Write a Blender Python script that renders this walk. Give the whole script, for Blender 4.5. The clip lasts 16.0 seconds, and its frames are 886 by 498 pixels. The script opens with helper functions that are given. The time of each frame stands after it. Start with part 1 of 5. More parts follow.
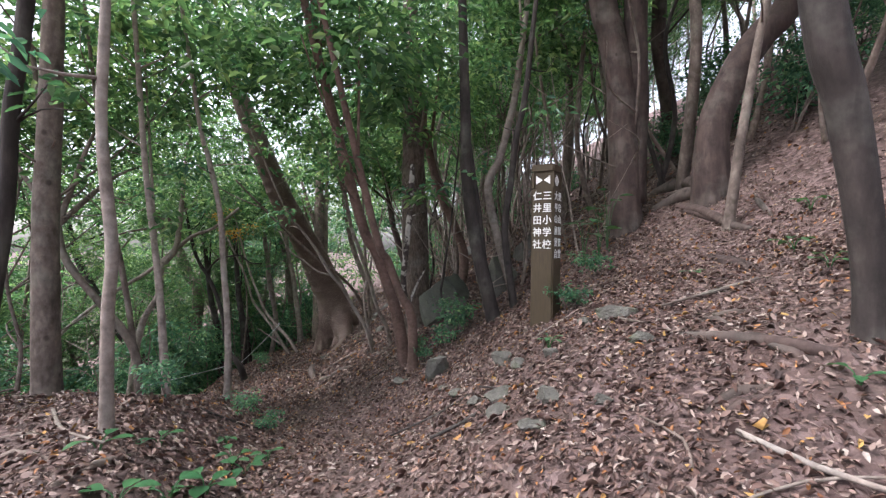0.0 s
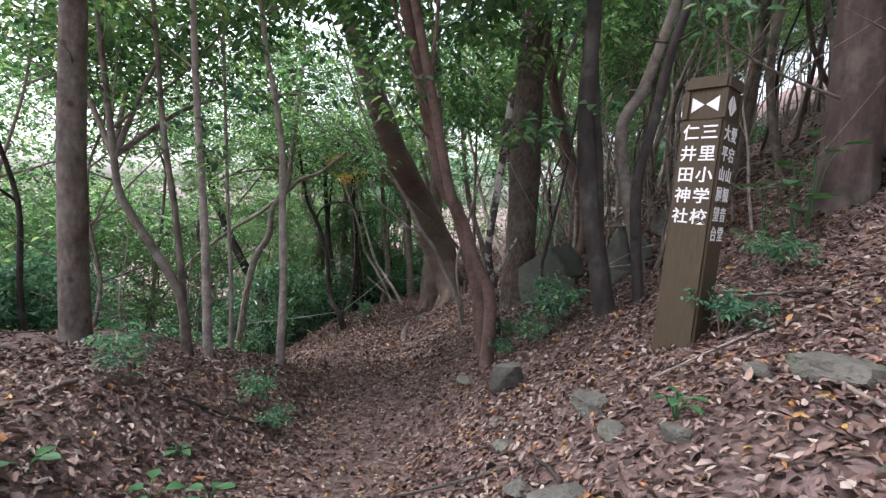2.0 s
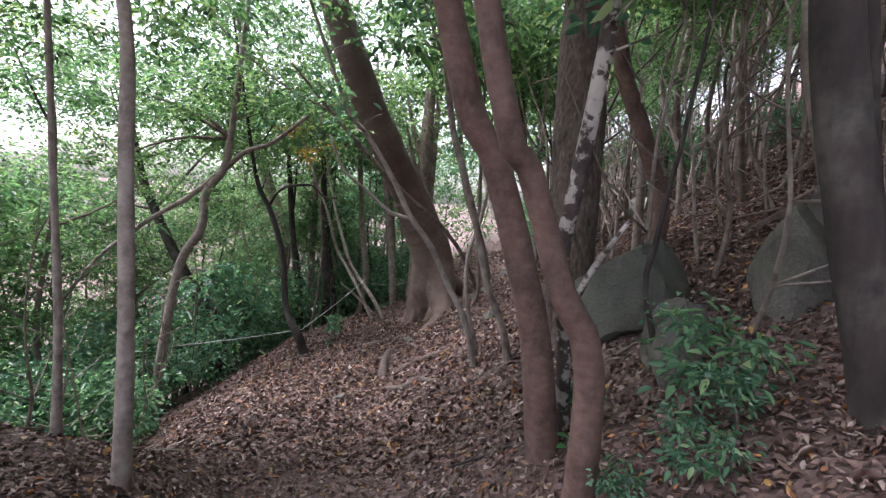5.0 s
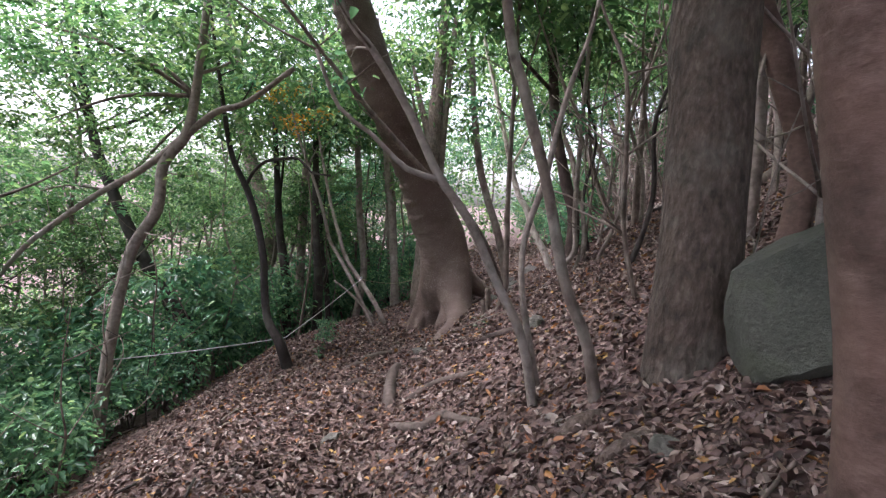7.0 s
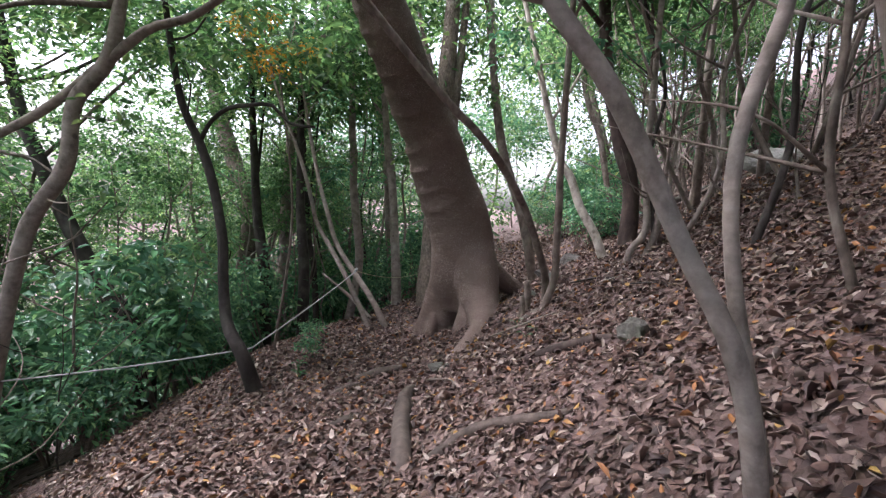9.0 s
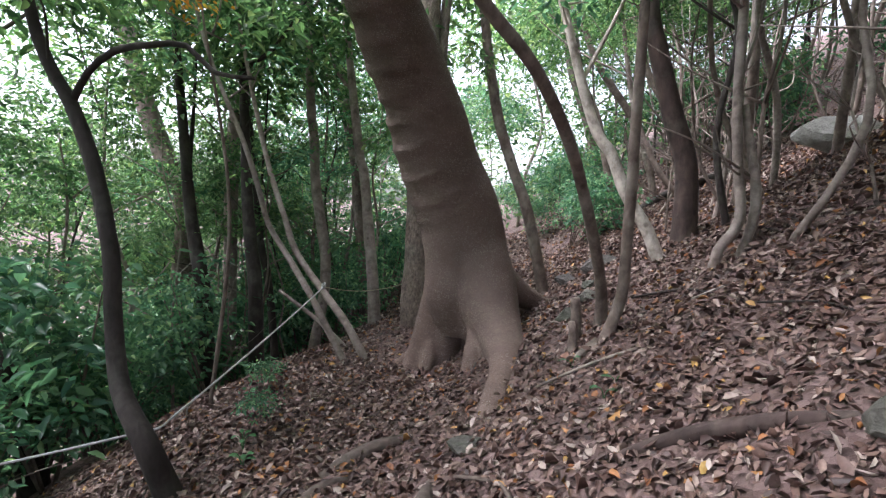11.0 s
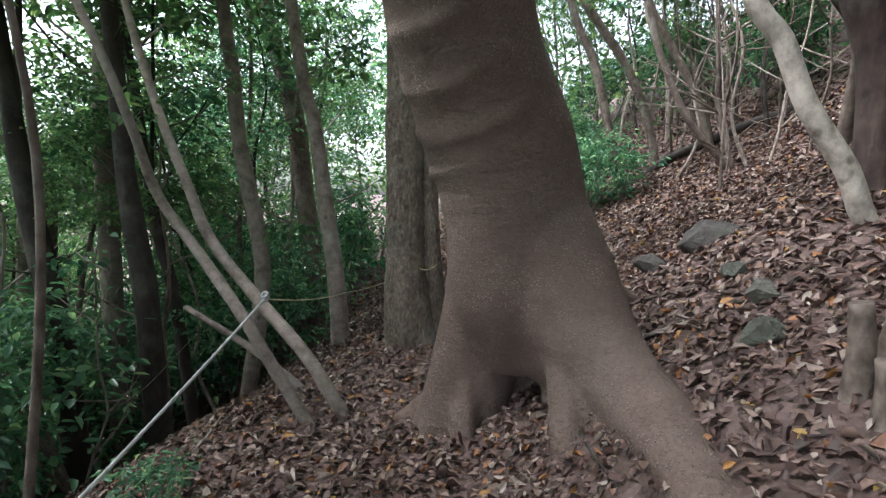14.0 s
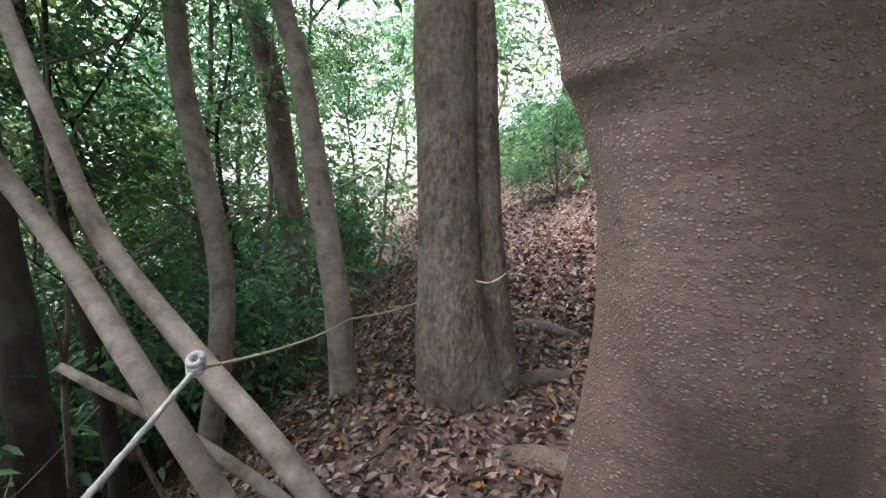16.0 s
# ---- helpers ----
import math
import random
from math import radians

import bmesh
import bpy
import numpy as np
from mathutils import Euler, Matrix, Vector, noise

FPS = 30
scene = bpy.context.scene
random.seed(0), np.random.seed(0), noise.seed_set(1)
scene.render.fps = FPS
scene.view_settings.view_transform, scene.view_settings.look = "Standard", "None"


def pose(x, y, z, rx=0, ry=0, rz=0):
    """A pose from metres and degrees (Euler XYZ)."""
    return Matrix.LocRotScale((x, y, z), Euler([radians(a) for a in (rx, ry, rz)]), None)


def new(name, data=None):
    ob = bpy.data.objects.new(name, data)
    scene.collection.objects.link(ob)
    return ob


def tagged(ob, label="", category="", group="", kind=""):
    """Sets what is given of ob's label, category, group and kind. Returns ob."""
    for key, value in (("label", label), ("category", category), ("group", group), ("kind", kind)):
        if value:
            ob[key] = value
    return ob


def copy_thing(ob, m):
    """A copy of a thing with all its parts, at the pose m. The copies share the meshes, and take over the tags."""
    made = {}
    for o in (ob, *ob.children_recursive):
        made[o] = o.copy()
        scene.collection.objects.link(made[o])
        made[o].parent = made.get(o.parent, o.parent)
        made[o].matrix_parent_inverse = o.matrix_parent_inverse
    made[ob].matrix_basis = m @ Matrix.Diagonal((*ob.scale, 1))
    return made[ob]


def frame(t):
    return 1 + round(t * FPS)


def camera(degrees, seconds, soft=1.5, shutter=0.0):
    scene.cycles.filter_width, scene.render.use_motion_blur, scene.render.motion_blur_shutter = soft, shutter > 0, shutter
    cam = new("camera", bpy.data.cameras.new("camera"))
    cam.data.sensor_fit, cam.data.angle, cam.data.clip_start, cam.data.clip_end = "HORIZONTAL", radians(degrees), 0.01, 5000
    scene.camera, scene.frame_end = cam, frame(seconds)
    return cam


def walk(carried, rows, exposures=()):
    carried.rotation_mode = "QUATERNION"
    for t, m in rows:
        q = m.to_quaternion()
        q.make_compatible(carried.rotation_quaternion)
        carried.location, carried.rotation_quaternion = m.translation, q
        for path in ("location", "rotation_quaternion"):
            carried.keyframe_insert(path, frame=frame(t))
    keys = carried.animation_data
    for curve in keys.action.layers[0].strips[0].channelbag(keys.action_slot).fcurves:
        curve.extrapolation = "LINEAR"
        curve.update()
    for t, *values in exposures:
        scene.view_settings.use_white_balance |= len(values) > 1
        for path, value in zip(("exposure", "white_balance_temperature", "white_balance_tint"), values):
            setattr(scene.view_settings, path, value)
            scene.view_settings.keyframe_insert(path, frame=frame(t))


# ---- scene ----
cam = camera(87.5, 16.0, soft=1.3, shutter=0.0)
METRES, EYE, TILT, LEAN, TURN = 12.0, 1.3, 0.0, 0.0, 0.0
EXPOSURES = [(0.0, 1.76, 6150, 17), (1.5, 1.78, 6150, 17), (2.5, 1.98, 6100, 20), (6.0, 2.07, 6100, 23), (9.0, 2.07, 6050, 21), (11.0, 2.2, 6000, 18), (13.0, 2.2, 5950, 14), (15.0, 2.28, 5950, 10), (16.0, 2.75, 6150, 17)]
ROWS = [
    (0.0, 0.0, 0.0, 0.0, 0.0, 0.0, -0.0),
    (0.5, 0.011, 0.0251, 0.001, 7.63, -4.27, -1.66),
    (1.0, 0.0234, 0.056, -0.0009, 14.67, -5.19, -3.16),
    (1.5, 0.028, 0.0862, -0.0008, 16.87, -5.92, -3.72),
    (2.0, 0.0278, 0.113, 0.0033, 16.89, -6.05, -3.8),
    (2.5, 0.0266, 0.144, 0.0057, 16.83, -6.11, -3.84),
    (3.0, 0.0112, 0.1757, 0.0038, 16.81, -6.12, -4.28),
    (5.5, -0.0535, 0.3231, -0.0257, 14.62, -5.93, -4.54),
    (6.0, -0.0681, 0.3506, -0.0317, 14.57, -5.91, -4.64),
    (6.5, -0.078, 0.3758, -0.0381, 14.51, -5.88, -4.67),
    (7.0, -0.0921, 0.4021, -0.045, 14.35, -5.92, -4.77),
    (7.5, -0.1016, 0.4252, -0.0506, 14.3, -5.94, -4.82),
    (8.0, -0.1106, 0.4457, -0.0542, 14.24, -5.96, -4.79),
    (8.5, -0.1289, 0.4837, -0.0696, 13.93, -5.88, -4.84),
    (11.0, -0.1984, 0.6347, -0.0869, 9.05, -5.72, -3.36),
    (11.5, -0.2179, 0.6537, -0.0887, 4.94, -4.88, -2.58),
    (12.0, -0.2307, 0.6773, -0.0951, 1.29, -6.41, -1.71),
    (12.5, -0.2398, 0.7016, -0.1011, 1.02, -6.48, -1.59),
    (13.0, -0.2508, 0.728, -0.1081, 0.9, -6.59, -1.63),
    (13.5, -0.2572, 0.7606, -0.1077, 0.87, -6.82, -1.55),
    (14.0, -0.2681, 0.7865, -0.1117, 0.81, -6.8, -1.52),
    (14.5, -0.2796, 0.8101, -0.1148, 0.86, -6.88, -1.5),
    (15.0, -0.2887, 0.8397, -0.1183, 0.68, -6.89, -1.35),
    (15.5, -0.3003, 0.8693, -0.1246, -0.22, -6.89, -1.07),
    (16.0, -0.3048, 0.9058, -0.1263, -1.15, -6.84, -0.7),
]
walk(cam, [(t, pose(0, 0, EYE, TILT, LEAN, TURN) @ pose(METRES * x, METRES * y, METRES * z, 90 + pitch, roll, yaw)) for t, x, y, z, yaw, pitch, roll in ROWS],
     exposures=EXPOSURES)

# ---- daylight under a bright, lightly clouded sky ----
SUN_UP, SUN_ROUND = 58, 262
world = bpy.data.worlds.new("sky")
scene.world = world
world.use_nodes = True
wn, wl = world.node_tree.nodes, world.node_tree.links
sky = wn.new("ShaderNodeTexSky")
sky.sky_type, sky.sun_disc = "NISHITA", False
sky.sun_elevation, sky.sun_rotation = radians(SUN_UP), radians(SUN_ROUND)
sky.air_density, sky.dust_density, sky.ozone_density = 1.0, 4.0, 1.0
pale_sky = wn.new("ShaderNodeHueSaturation")
pale_sky.inputs["Saturation"].default_value = 0.35
wl.new(sky.outputs["Color"], pale_sky.inputs["Color"])
wl.new(pale_sky.outputs["Color"], wn["Background"].inputs["Color"])
wn["Background"].inputs["Strength"].default_value = 0.15
sun = new("sun", bpy.data.lights.new("sun", "SUN"))
sun.data.energy, sun.data.angle, sun.data.color = 1.9, radians(35), (1.0, 0.96, 0.9)
sun.rotation_euler = Euler((radians(90 - SUN_UP), 0, radians(180 - SUN_ROUND)))


# ---- materials ----
def shader(name):
    mat = bpy.data.materials.new(name)
    mat.use_nodes = True
    nt = mat.node_tree
    return mat, nt, nt.nodes["Principled BSDF"]


def node(nt, kind, **values):
    n = nt.nodes.new("ShaderNode" + kind)
    for key, value in values.items():
        n.inputs[key.replace("_", " ")].default_value = value
    return n


def ramp(nt, source, stops):
    r = nt.nodes.new("ShaderNodeValToRGB")
    el = r.color_ramp.elements
    while len(el) < len(stops):
        el.new(0.5)
    for e, (at, colour) in zip(el, stops):
        e.position, e.color = at, (*colour, 1)
    nt.links.new(source, r.inputs["Fac"])
    return r.outputs["Color"]


def mixed(nt, kind, fac, a, b):
    m = nt.nodes.new("ShaderNodeMix")
    m.data_type, m.blend_type = "RGBA", kind
    for socket, value in ((m.inputs["Factor"], fac), (m.inputs["A"], a), (m.inputs["B"], b)):
        if isinstance(value, (int, float)):
            socket.default_value = value
        elif isinstance(value, tuple):
            socket.default_value = (*value, 1)
        else:
            nt.links.new(value, socket)
    return m.outputs["Result"]


def coords(nt, scale=(1, 1, 1), kind="Object"):
    c, m = nt.nodes.new("ShaderNodeTexCoord"), nt.nodes.new("ShaderNodeMapping")
    m.inputs["Scale"].default_value = scale
    nt.links.new(c.outputs[kind], m.inputs["Vector"])
    return m.outputs["Vector"]


def tex(nt, vector, kind="Noise", out=None, **values):
    n = node(nt, "Tex" + kind, **values)
    nt.links.new(vector, n.inputs["Vector"])
    return n.outputs[out or ("Fac" if kind == "Noise" else "Distance")]


def relief(nt, bsdf, height, strength, distance):
    b = node(nt, "Bump", Strength=strength, Distance=distance)
    nt.links.new(height, b.inputs["Height"])
    nt.links.new(b.outputs["Normal"], bsdf.inputs["Normal"])
    return b


def summed(nt, a, b, wa=1.0, wb=1.0):
    m = nt.nodes.new("ShaderNodeMath")
    m.operation = "MULTIPLY_ADD"
    n = nt.nodes.new("ShaderNodeMath")
    n.operation = "MULTIPLY"
    nt.links.new(b, n.inputs[0])
    n.inputs[1].default_value = wb
    nt.links.new(a, m.inputs[0])
    m.inputs[1].default_value = wa
    nt.links.new(n.outputs[0], m.inputs[2])
    return m.outputs[0]


def bark(name, dark, mid, light, stretch=(1, 1, 0.25), grain=14.0, depth=0.012, patches=0.5, lichen=(0.33, 0.34, 0.3), rough=0.85, spot=(0.5, 0.72), blot=2.3):
    mat, nt, bsdf = shader(name)
    v = coords(nt, stretch)
    fine = tex(nt, v, Scale=grain, Detail=7, Roughness=0.65)
    crack = tex(nt, v, "Voronoi", Scale=grain * 0.9, Randomness=1.0)
    broad = tex(nt, coords(nt), Scale=blot, Detail=4, Roughness=0.6)
    c = ramp(nt, fine, [(0.25, dark), (0.5, mid), (0.75, light)])
    spots = ramp(nt, broad, [(spot[0], (0, 0, 0)), (spot[1], (patches,) * 3)])
    c = mixed(nt, "MIX", spots, c, lichen)
    blotch = tex(nt, coords(nt, (1, 1, 0.7)), Scale=7.5, Detail=7, Roughness=0.7)
    c = mixed(nt, "MULTIPLY", 0.75, c, ramp(nt, blotch, [(0.36, (0.42, 0.4, 0.38)), (0.5, (1, 1, 1)), (0.66, (1.3, 1.3, 1.28))]))
    knots = tex(nt, coords(nt, (1, 1, 0.8)), "Voronoi", Scale=5.5, Randomness=1.0)
    c = mixed(nt, "MULTIPLY", 0.7, c, ramp(nt, knots, [(0.07, (0.25, 0.22, 0.2)), (0.14, (1, 1, 1))]))
    info = nt.nodes.new("ShaderNodeObjectInfo")
    c = mixed(nt, "MULTIPLY", 1.0, c, ramp(nt, info.outputs["Random"], [(0, (0.82, 0.8, 0.78)), (1, (1.12, 1.1, 1.08))]))
    nt.links.new(c, bsdf.inputs["Base Color"])
    bsdf.inputs["Roughness"].default_value = rough
    relief(nt, bsdf, summed(nt, fine, crack, 1.0, 0.7), 0.8, depth)
    return mat


def big_bark():
    """Smooth grey-brown bark with cross wrinkles and pale corky dots."""
    mat, nt, bsdf = shader("wrinkled_bark")
    v = coords(nt)
    flat = coords(nt, (1.0, 1.0, 2.6))
    broad = tex(nt, v, Scale=1.6, Detail=5, Roughness=0.55)
    fine = tex(nt, v, Scale=55, Detail=6, Roughness=0.7)
    wrinkle = tex(nt, flat, Scale=7.0, Detail=5, Roughness=0.6)
    c = ramp(nt, broad, [(0.3, (0.112, 0.072, 0.057)), (0.5, (0.158, 0.107, 0.088)), (0.72, (0.222, 0.16, 0.135))])
    c = mixed(nt, "MULTIPLY", 0.7, c, ramp(nt, fine, [(0.3, (0.479, 0.448, 0.454)), (0.7, (1.15, 1.15, 1.15))]))
    c = mixed(nt, "MULTIPLY", 0.2, c, ramp(nt, wrinkle, [(0.32, (0.386, 0.344, 0.344)), (0.5, (1, 1, 1))]))
    cork = tex(nt, coords(nt, (1, 1, 1.5)), "Voronoi", Scale=62.0, Randomness=1.0)
    uneven = tex(nt, v, Scale=16, Detail=5, Roughness=0.7)
    dots = ramp(nt, summed(nt, cork, uneven, 1.0, -0.35), [(0.02, (1, 1, 1)), (0.17, (0, 0, 0))])
    zone = ramp(nt, tex(nt, v, Scale=3.2, Detail=6, Roughness=0.65), [(0.4, (0.12, 0.12, 0.12)), (0.62, (0.9, 0.9, 0.9))])
    dots = mixed(nt, "MULTIPLY", 1.0, dots, zone)
    c = mixed(nt, "MIX", dots, c, (0.36, 0.305, 0.265))
    nt.links.new(c, bsdf.inputs["Base Color"])
    bsdf.inputs["Roughness"].default_value = 0.72
    h = summed(nt, wrinkle, dots, 0.9, 1.0)
    relief(nt, bsdf, summed(nt, h, fine, 1.0, 0.45), 0.95, 0.02)
    return mat


def leaf_mat(name, stops, back, shine=0.42, glow=0.4):
    """Thin leaves: a glossy upper face, and light that comes through."""
    mat, nt, bsdf = shader(name)
    geo, info = nt.nodes.new("ShaderNodeNewGeometry"), nt.nodes.new("ShaderNodeObjectInfo")
    c = ramp(nt, geo.outputs["Random Per Island"], stops)
    c = mixed(nt, "MULTIPLY", 1.0, c, ramp(nt, info.outputs["Random"], [(0, (0.75, 0.85, 0.8)), (1, (1.2, 1.1, 0.95))]))
    nt.links.new(c, bsdf.inputs["Base Color"])
    bsdf.inputs["Roughness"].default_value = shine
    thin, both = nt.nodes.new("ShaderNodeBsdfTranslucent"), node(nt, "MixShader", Fac=glow)
    nt.links.new(mixed(nt, "MULTIPLY", 1.0, c, back), thin.inputs["Color"])
    nt.links.new(bsdf.outputs[0], both.inputs[1])
    nt.links.new(thin.outputs[0], both.inputs[2])
    nt.links.new(both.outputs[0], nt.nodes["Material Output"].inputs["Surface"])
    return mat


def litter_mat():
    mat, nt, bsdf = shader("dry_leaves")
    geo = nt.nodes.new("ShaderNodeNewGeometry")
    c = ramp(nt, geo.outputs["Random Per Island"], [(0.0, (0.035, 0.02, 0.018)), (0.25, (0.075, 0.04, 0.033)), (0.5, (0.125, 0.072, 0.058)), (0.7, (0.19, 0.122, 0.1)), (0.85, (0.28, 0.21, 0.18)), (0.93, (0.36, 0.3, 0.265)), (0.945, (0.2, 0.075, 0.035)), (0.98, (0.32, 0.14, 0.045)), (1.0, (0.4, 0.26, 0.08))])
    vein = tex(nt, coords(nt), Scale=70, Detail=4)
    c = mixed(nt, "MULTIPLY", 0.6, c, ramp(nt, vein, [(0.3, (0.6, 0.58, 0.56)), (0.7, (1.2, 1.2, 1.2))]))
    nt.links.new(c, bsdf.inputs["Base Color"])
    bsdf.inputs["Roughness"].default_value = 0.6
    return mat


def soil_mat():
    mat, nt, bsdf = shader("forest_soil")
    v = coords(nt)
    broad = tex(nt, v, Scale=0.9, Detail=5, Roughness=0.6)
    fine = tex(nt, v, Scale=28, Detail=8, Roughness=0.7)
    crumbs = tex(nt, v, "Voronoi", "Color", Scale=24.0, Randomness=1.0)
    edges = tex(nt, v, "Voronoi", Scale=24.0, Randomness=1.0)
    c = ramp(nt, fine, [(0.3, (0.05, 0.033, 0.028)), (0.55, (0.11, 0.074, 0.06)), (0.78, (0.19, 0.135, 0.11))])
    flakes = nt.nodes.new("ShaderNodeSeparateColor")
    nt.links.new(crumbs, flakes.inputs["Color"])
    c2 = ramp(nt, flakes.outputs["Red"], [(0.0, (0.0482, 0.0287, 0.0265)), (0.5, (0.11, 0.0674, 0.0627)), (1.0, (0.227, 0.159, 0.153))])
    cover = ramp(nt, broad, [(0.35, (0.35, 0.35, 0.35)), (0.6, (0.85, 0.85, 0.85))])
    c = mixed(nt, "MIX", cover, c, c2)
    nt.links.new(c, bsdf.inputs["Base Color"])
    bsdf.inputs["Roughness"].default_value = 0.9
    relief(nt, bsdf, summed(nt, fine, edges, 1.0, 0.8), 0.9, 0.02)
    return mat


def stone_mat(name, a, b, moss):
    mat, nt, bsdf = shader(name)
    v = coords(nt)
    broad = tex(nt, v, Scale=3.0, Detail=6, Roughness=0.6)
    fine = tex(nt, v, Scale=45, Detail=7, Roughness=0.7)
    c = ramp(nt, broad, [(0.35, a), (0.65, b)])
    c = mixed(nt, "MULTIPLY", 0.7, c, ramp(nt, fine, [(0.3, (0.6, 0.6, 0.6)), (0.7, (1.2, 1.2, 1.2))]))
    c = mixed(nt, "MIX", ramp(nt, tex(nt, v, Scale=6, Detail=5), [(0.52, (0, 0, 0)), (0.68, (0.7, 0.7, 0.7))]), c, moss)
    nt.links.new(c, bsdf.inputs["Base Color"])
    bsdf.inputs["Roughness"].default_value = 0.85
    crack = tex(nt, v, "Voronoi", Scale=9.0, Randomness=1.0)
    relief(nt, bsdf, summed(nt, summed(nt, broad, fine, 1.0, 0.5), crack, 1.0, 0.5), 0.9, 0.04)
    return mat


def plain_mat(name, a, b, scale=(1, 1, 1), grain=30.0, rough=0.7, depth=0.002):
    mat, nt, bsdf = shader(name)
    f = tex(nt, coords(nt, scale), Scale=grain, Detail=6, Roughness=0.65)
    nt.links.new(ramp(nt, f, [(0.3, a), (0.7, b)]), bsdf.inputs["Base Color"])
    bsdf.inputs["Roughness"].default_value = rough
    relief(nt, bsdf, f, 0.6, depth)
    return mat


BARK = {
    "dark": bark("dark_bark", (0.0164, 0.0122, 0.0112), (0.0305, 0.023, 0.021), (0.0562, 0.0445, 0.0406), patches=0.2),
    "darkred": bark("dark_reddish_bark", (0.03, 0.0186, 0.0166), (0.054, 0.0348, 0.0307), (0.09, 0.063, 0.0554), patches=0.2),
    "red": bark("smooth_reddish_bark", (0.0892, 0.0529, 0.0421), (0.128, 0.078, 0.0638), (0.173, 0.115, 0.096), (1, 1, 1.6), 20.0, 0.005, 0.3, (0.191, 0.155, 0.134), 0.8),
    "grey": bark("grey_brown_bark", (0.0792, 0.0598, 0.0495), (0.141, 0.11, 0.0945), (0.229, 0.189, 0.167), (1, 1, 0.6), 18.0, 0.007, 0.45),
    "pale": bark("pale_smooth_bark", (0.148, 0.119, 0.102), (0.229, 0.191, 0.17), (0.318, 0.278, 0.253), (1, 1, 1.3), 16.0, 0.005, 0.6, (0.31, 0.303, 0.287), 0.8),
    "oak": bark("furrowed_oak_bark", (0.0367, 0.0251, 0.0208), (0.104, 0.0749, 0.0612), (0.196, 0.156, 0.132), (1, 1, 0.42), 36.0, 0.03, 0.35),
    "birch": bark("flaking_white_bark", (0.16, 0.12, 0.1), (0.55, 0.5, 0.45), (0.7, 0.67, 0.62), (1, 1, 0.7), 12.0, 0.012, 0.3, (0.62, 0.6, 0.56)),
    "patchy": bark("patchy_flaking_bark", (0.03, 0.022, 0.02), (0.055, 0.042, 0.038), (0.1, 0.08, 0.072), (1, 1, 0.6), 22.0, 0.01, 0.9, (0.4, 0.38, 0.35), spot=(0.5, 0.55), blot=11.0),
    "flaky": bark("flaky_grey_brown_bark", (0.06, 0.044, 0.036), (0.15, 0.118, 0.098), (0.26, 0.215, 0.185), (1, 1, 0.5), 44.0, 0.03, 0.4),
    "root": bark("worn_root_bark", (0.04, 0.029, 0.025), (0.075, 0.056, 0.048), (0.125, 0.098, 0.086), (1, 1, 1), 16.0, 0.007, 0.3, (0.16, 0.14, 0.12)),
    "big": big_bark(),
}
GREEN = [(0.0, (0.0328, 0.0784, 0.0427)), (0.4, (0.0655, 0.138, 0.068)), (0.75, (0.109, 0.203, 0.0971)), (1.0, (0.197, 0.276, 0.136))]
DEEP = [(0.0, (0.0514, 0.121, 0.0947)), (0.5, (0.0933, 0.205, 0.142)), (0.85, (0.151, 0.289, 0.189)), (1.0, (0.281, 0.429, 0.253))]
CROWN = leaf_mat("canopy_leaves", GREEN, (1.6, 1.65, 1.25), 0.42, 0.56)
SHRUB = leaf_mat("glossy_shrub_leaves", DEEP, (1.5, 1.6, 1.2), 0.26, 0.5)
ORANGE = leaf_mat("autumn_leaves", [(0.0, (0.45, 0.2, 0.03)), (0.6, (0.55, 0.3, 0.05)), (1.0, (0.5, 0.42, 0.08))], (1.2, 1.1, 0.7), 0.5, 0.45)
BROAD = leaf_mat("broad_plant_leaves", [(0.0, (0.0225, 0.078, 0.0382)), (0.5, (0.0375, 0.12, 0.051)), (1.0, (0.06, 0.162, 0.0595))], (1.2, 1.4, 0.7), 0.35, 0.25)
LITTER, SOIL = litter_mat(), soil_mat()
STONE = stone_mat("mossy_grey_stone", (0.0765, 0.074, 0.063), (0.18, 0.17, 0.149), (0.0675, 0.087, 0.045))
PALE_STONE = stone_mat("pale_grey_stone", (0.17, 0.17, 0.153), (0.357, 0.357, 0.34), (0.111, 0.128, 0.085))
DARK_STONE = stone_mat("smooth_dark_stone", (0.04, 0.036, 0.034), (0.085, 0.076, 0.07), (0.06, 0.062, 0.05))
GREEN_STONE = stone_mat("green_grey_boulder", (0.0651, 0.0703, 0.0574), (0.115, 0.116, 0.0954), (0.0765, 0.0877, 0.0574))
POST_WOOD = plain_mat("stained_post_wood", (0.0396, 0.0268, 0.0122), (0.0676, 0.0469, 0.0217), (3, 3, 0.25), 30.0, 0.7, 0.003)
WHITE_PAINT = plain_mat("white_paint", (0.72, 0.72, 0.7), (0.82, 0.82, 0.8), rough=0.6, depth=0.0005)
ROPE = plain_mat("grey_rope_fibre", (0.272, 0.272, 0.279), (0.448, 0.448, 0.451), grain=160.0, rough=0.85)
CORD = plain_mat("weathered_cord", (0.3, 0.26, 0.16), (0.5, 0.45, 0.3), grain=120.0, rough=0.85)


# ---- shape of the ground ----
def smooth_line(nodes, width=7):
    ys = np.arange(-40.0, 80.0, 0.2)
    v = np.interp(ys, [n[0] for n in nodes], [n[1] for n in nodes])
    k = np.hanning(width + 2)[1:-1]
    return ys, np.convolve(np.pad(v, width // 2, mode="edge"), k / k.sum(), mode="valid")


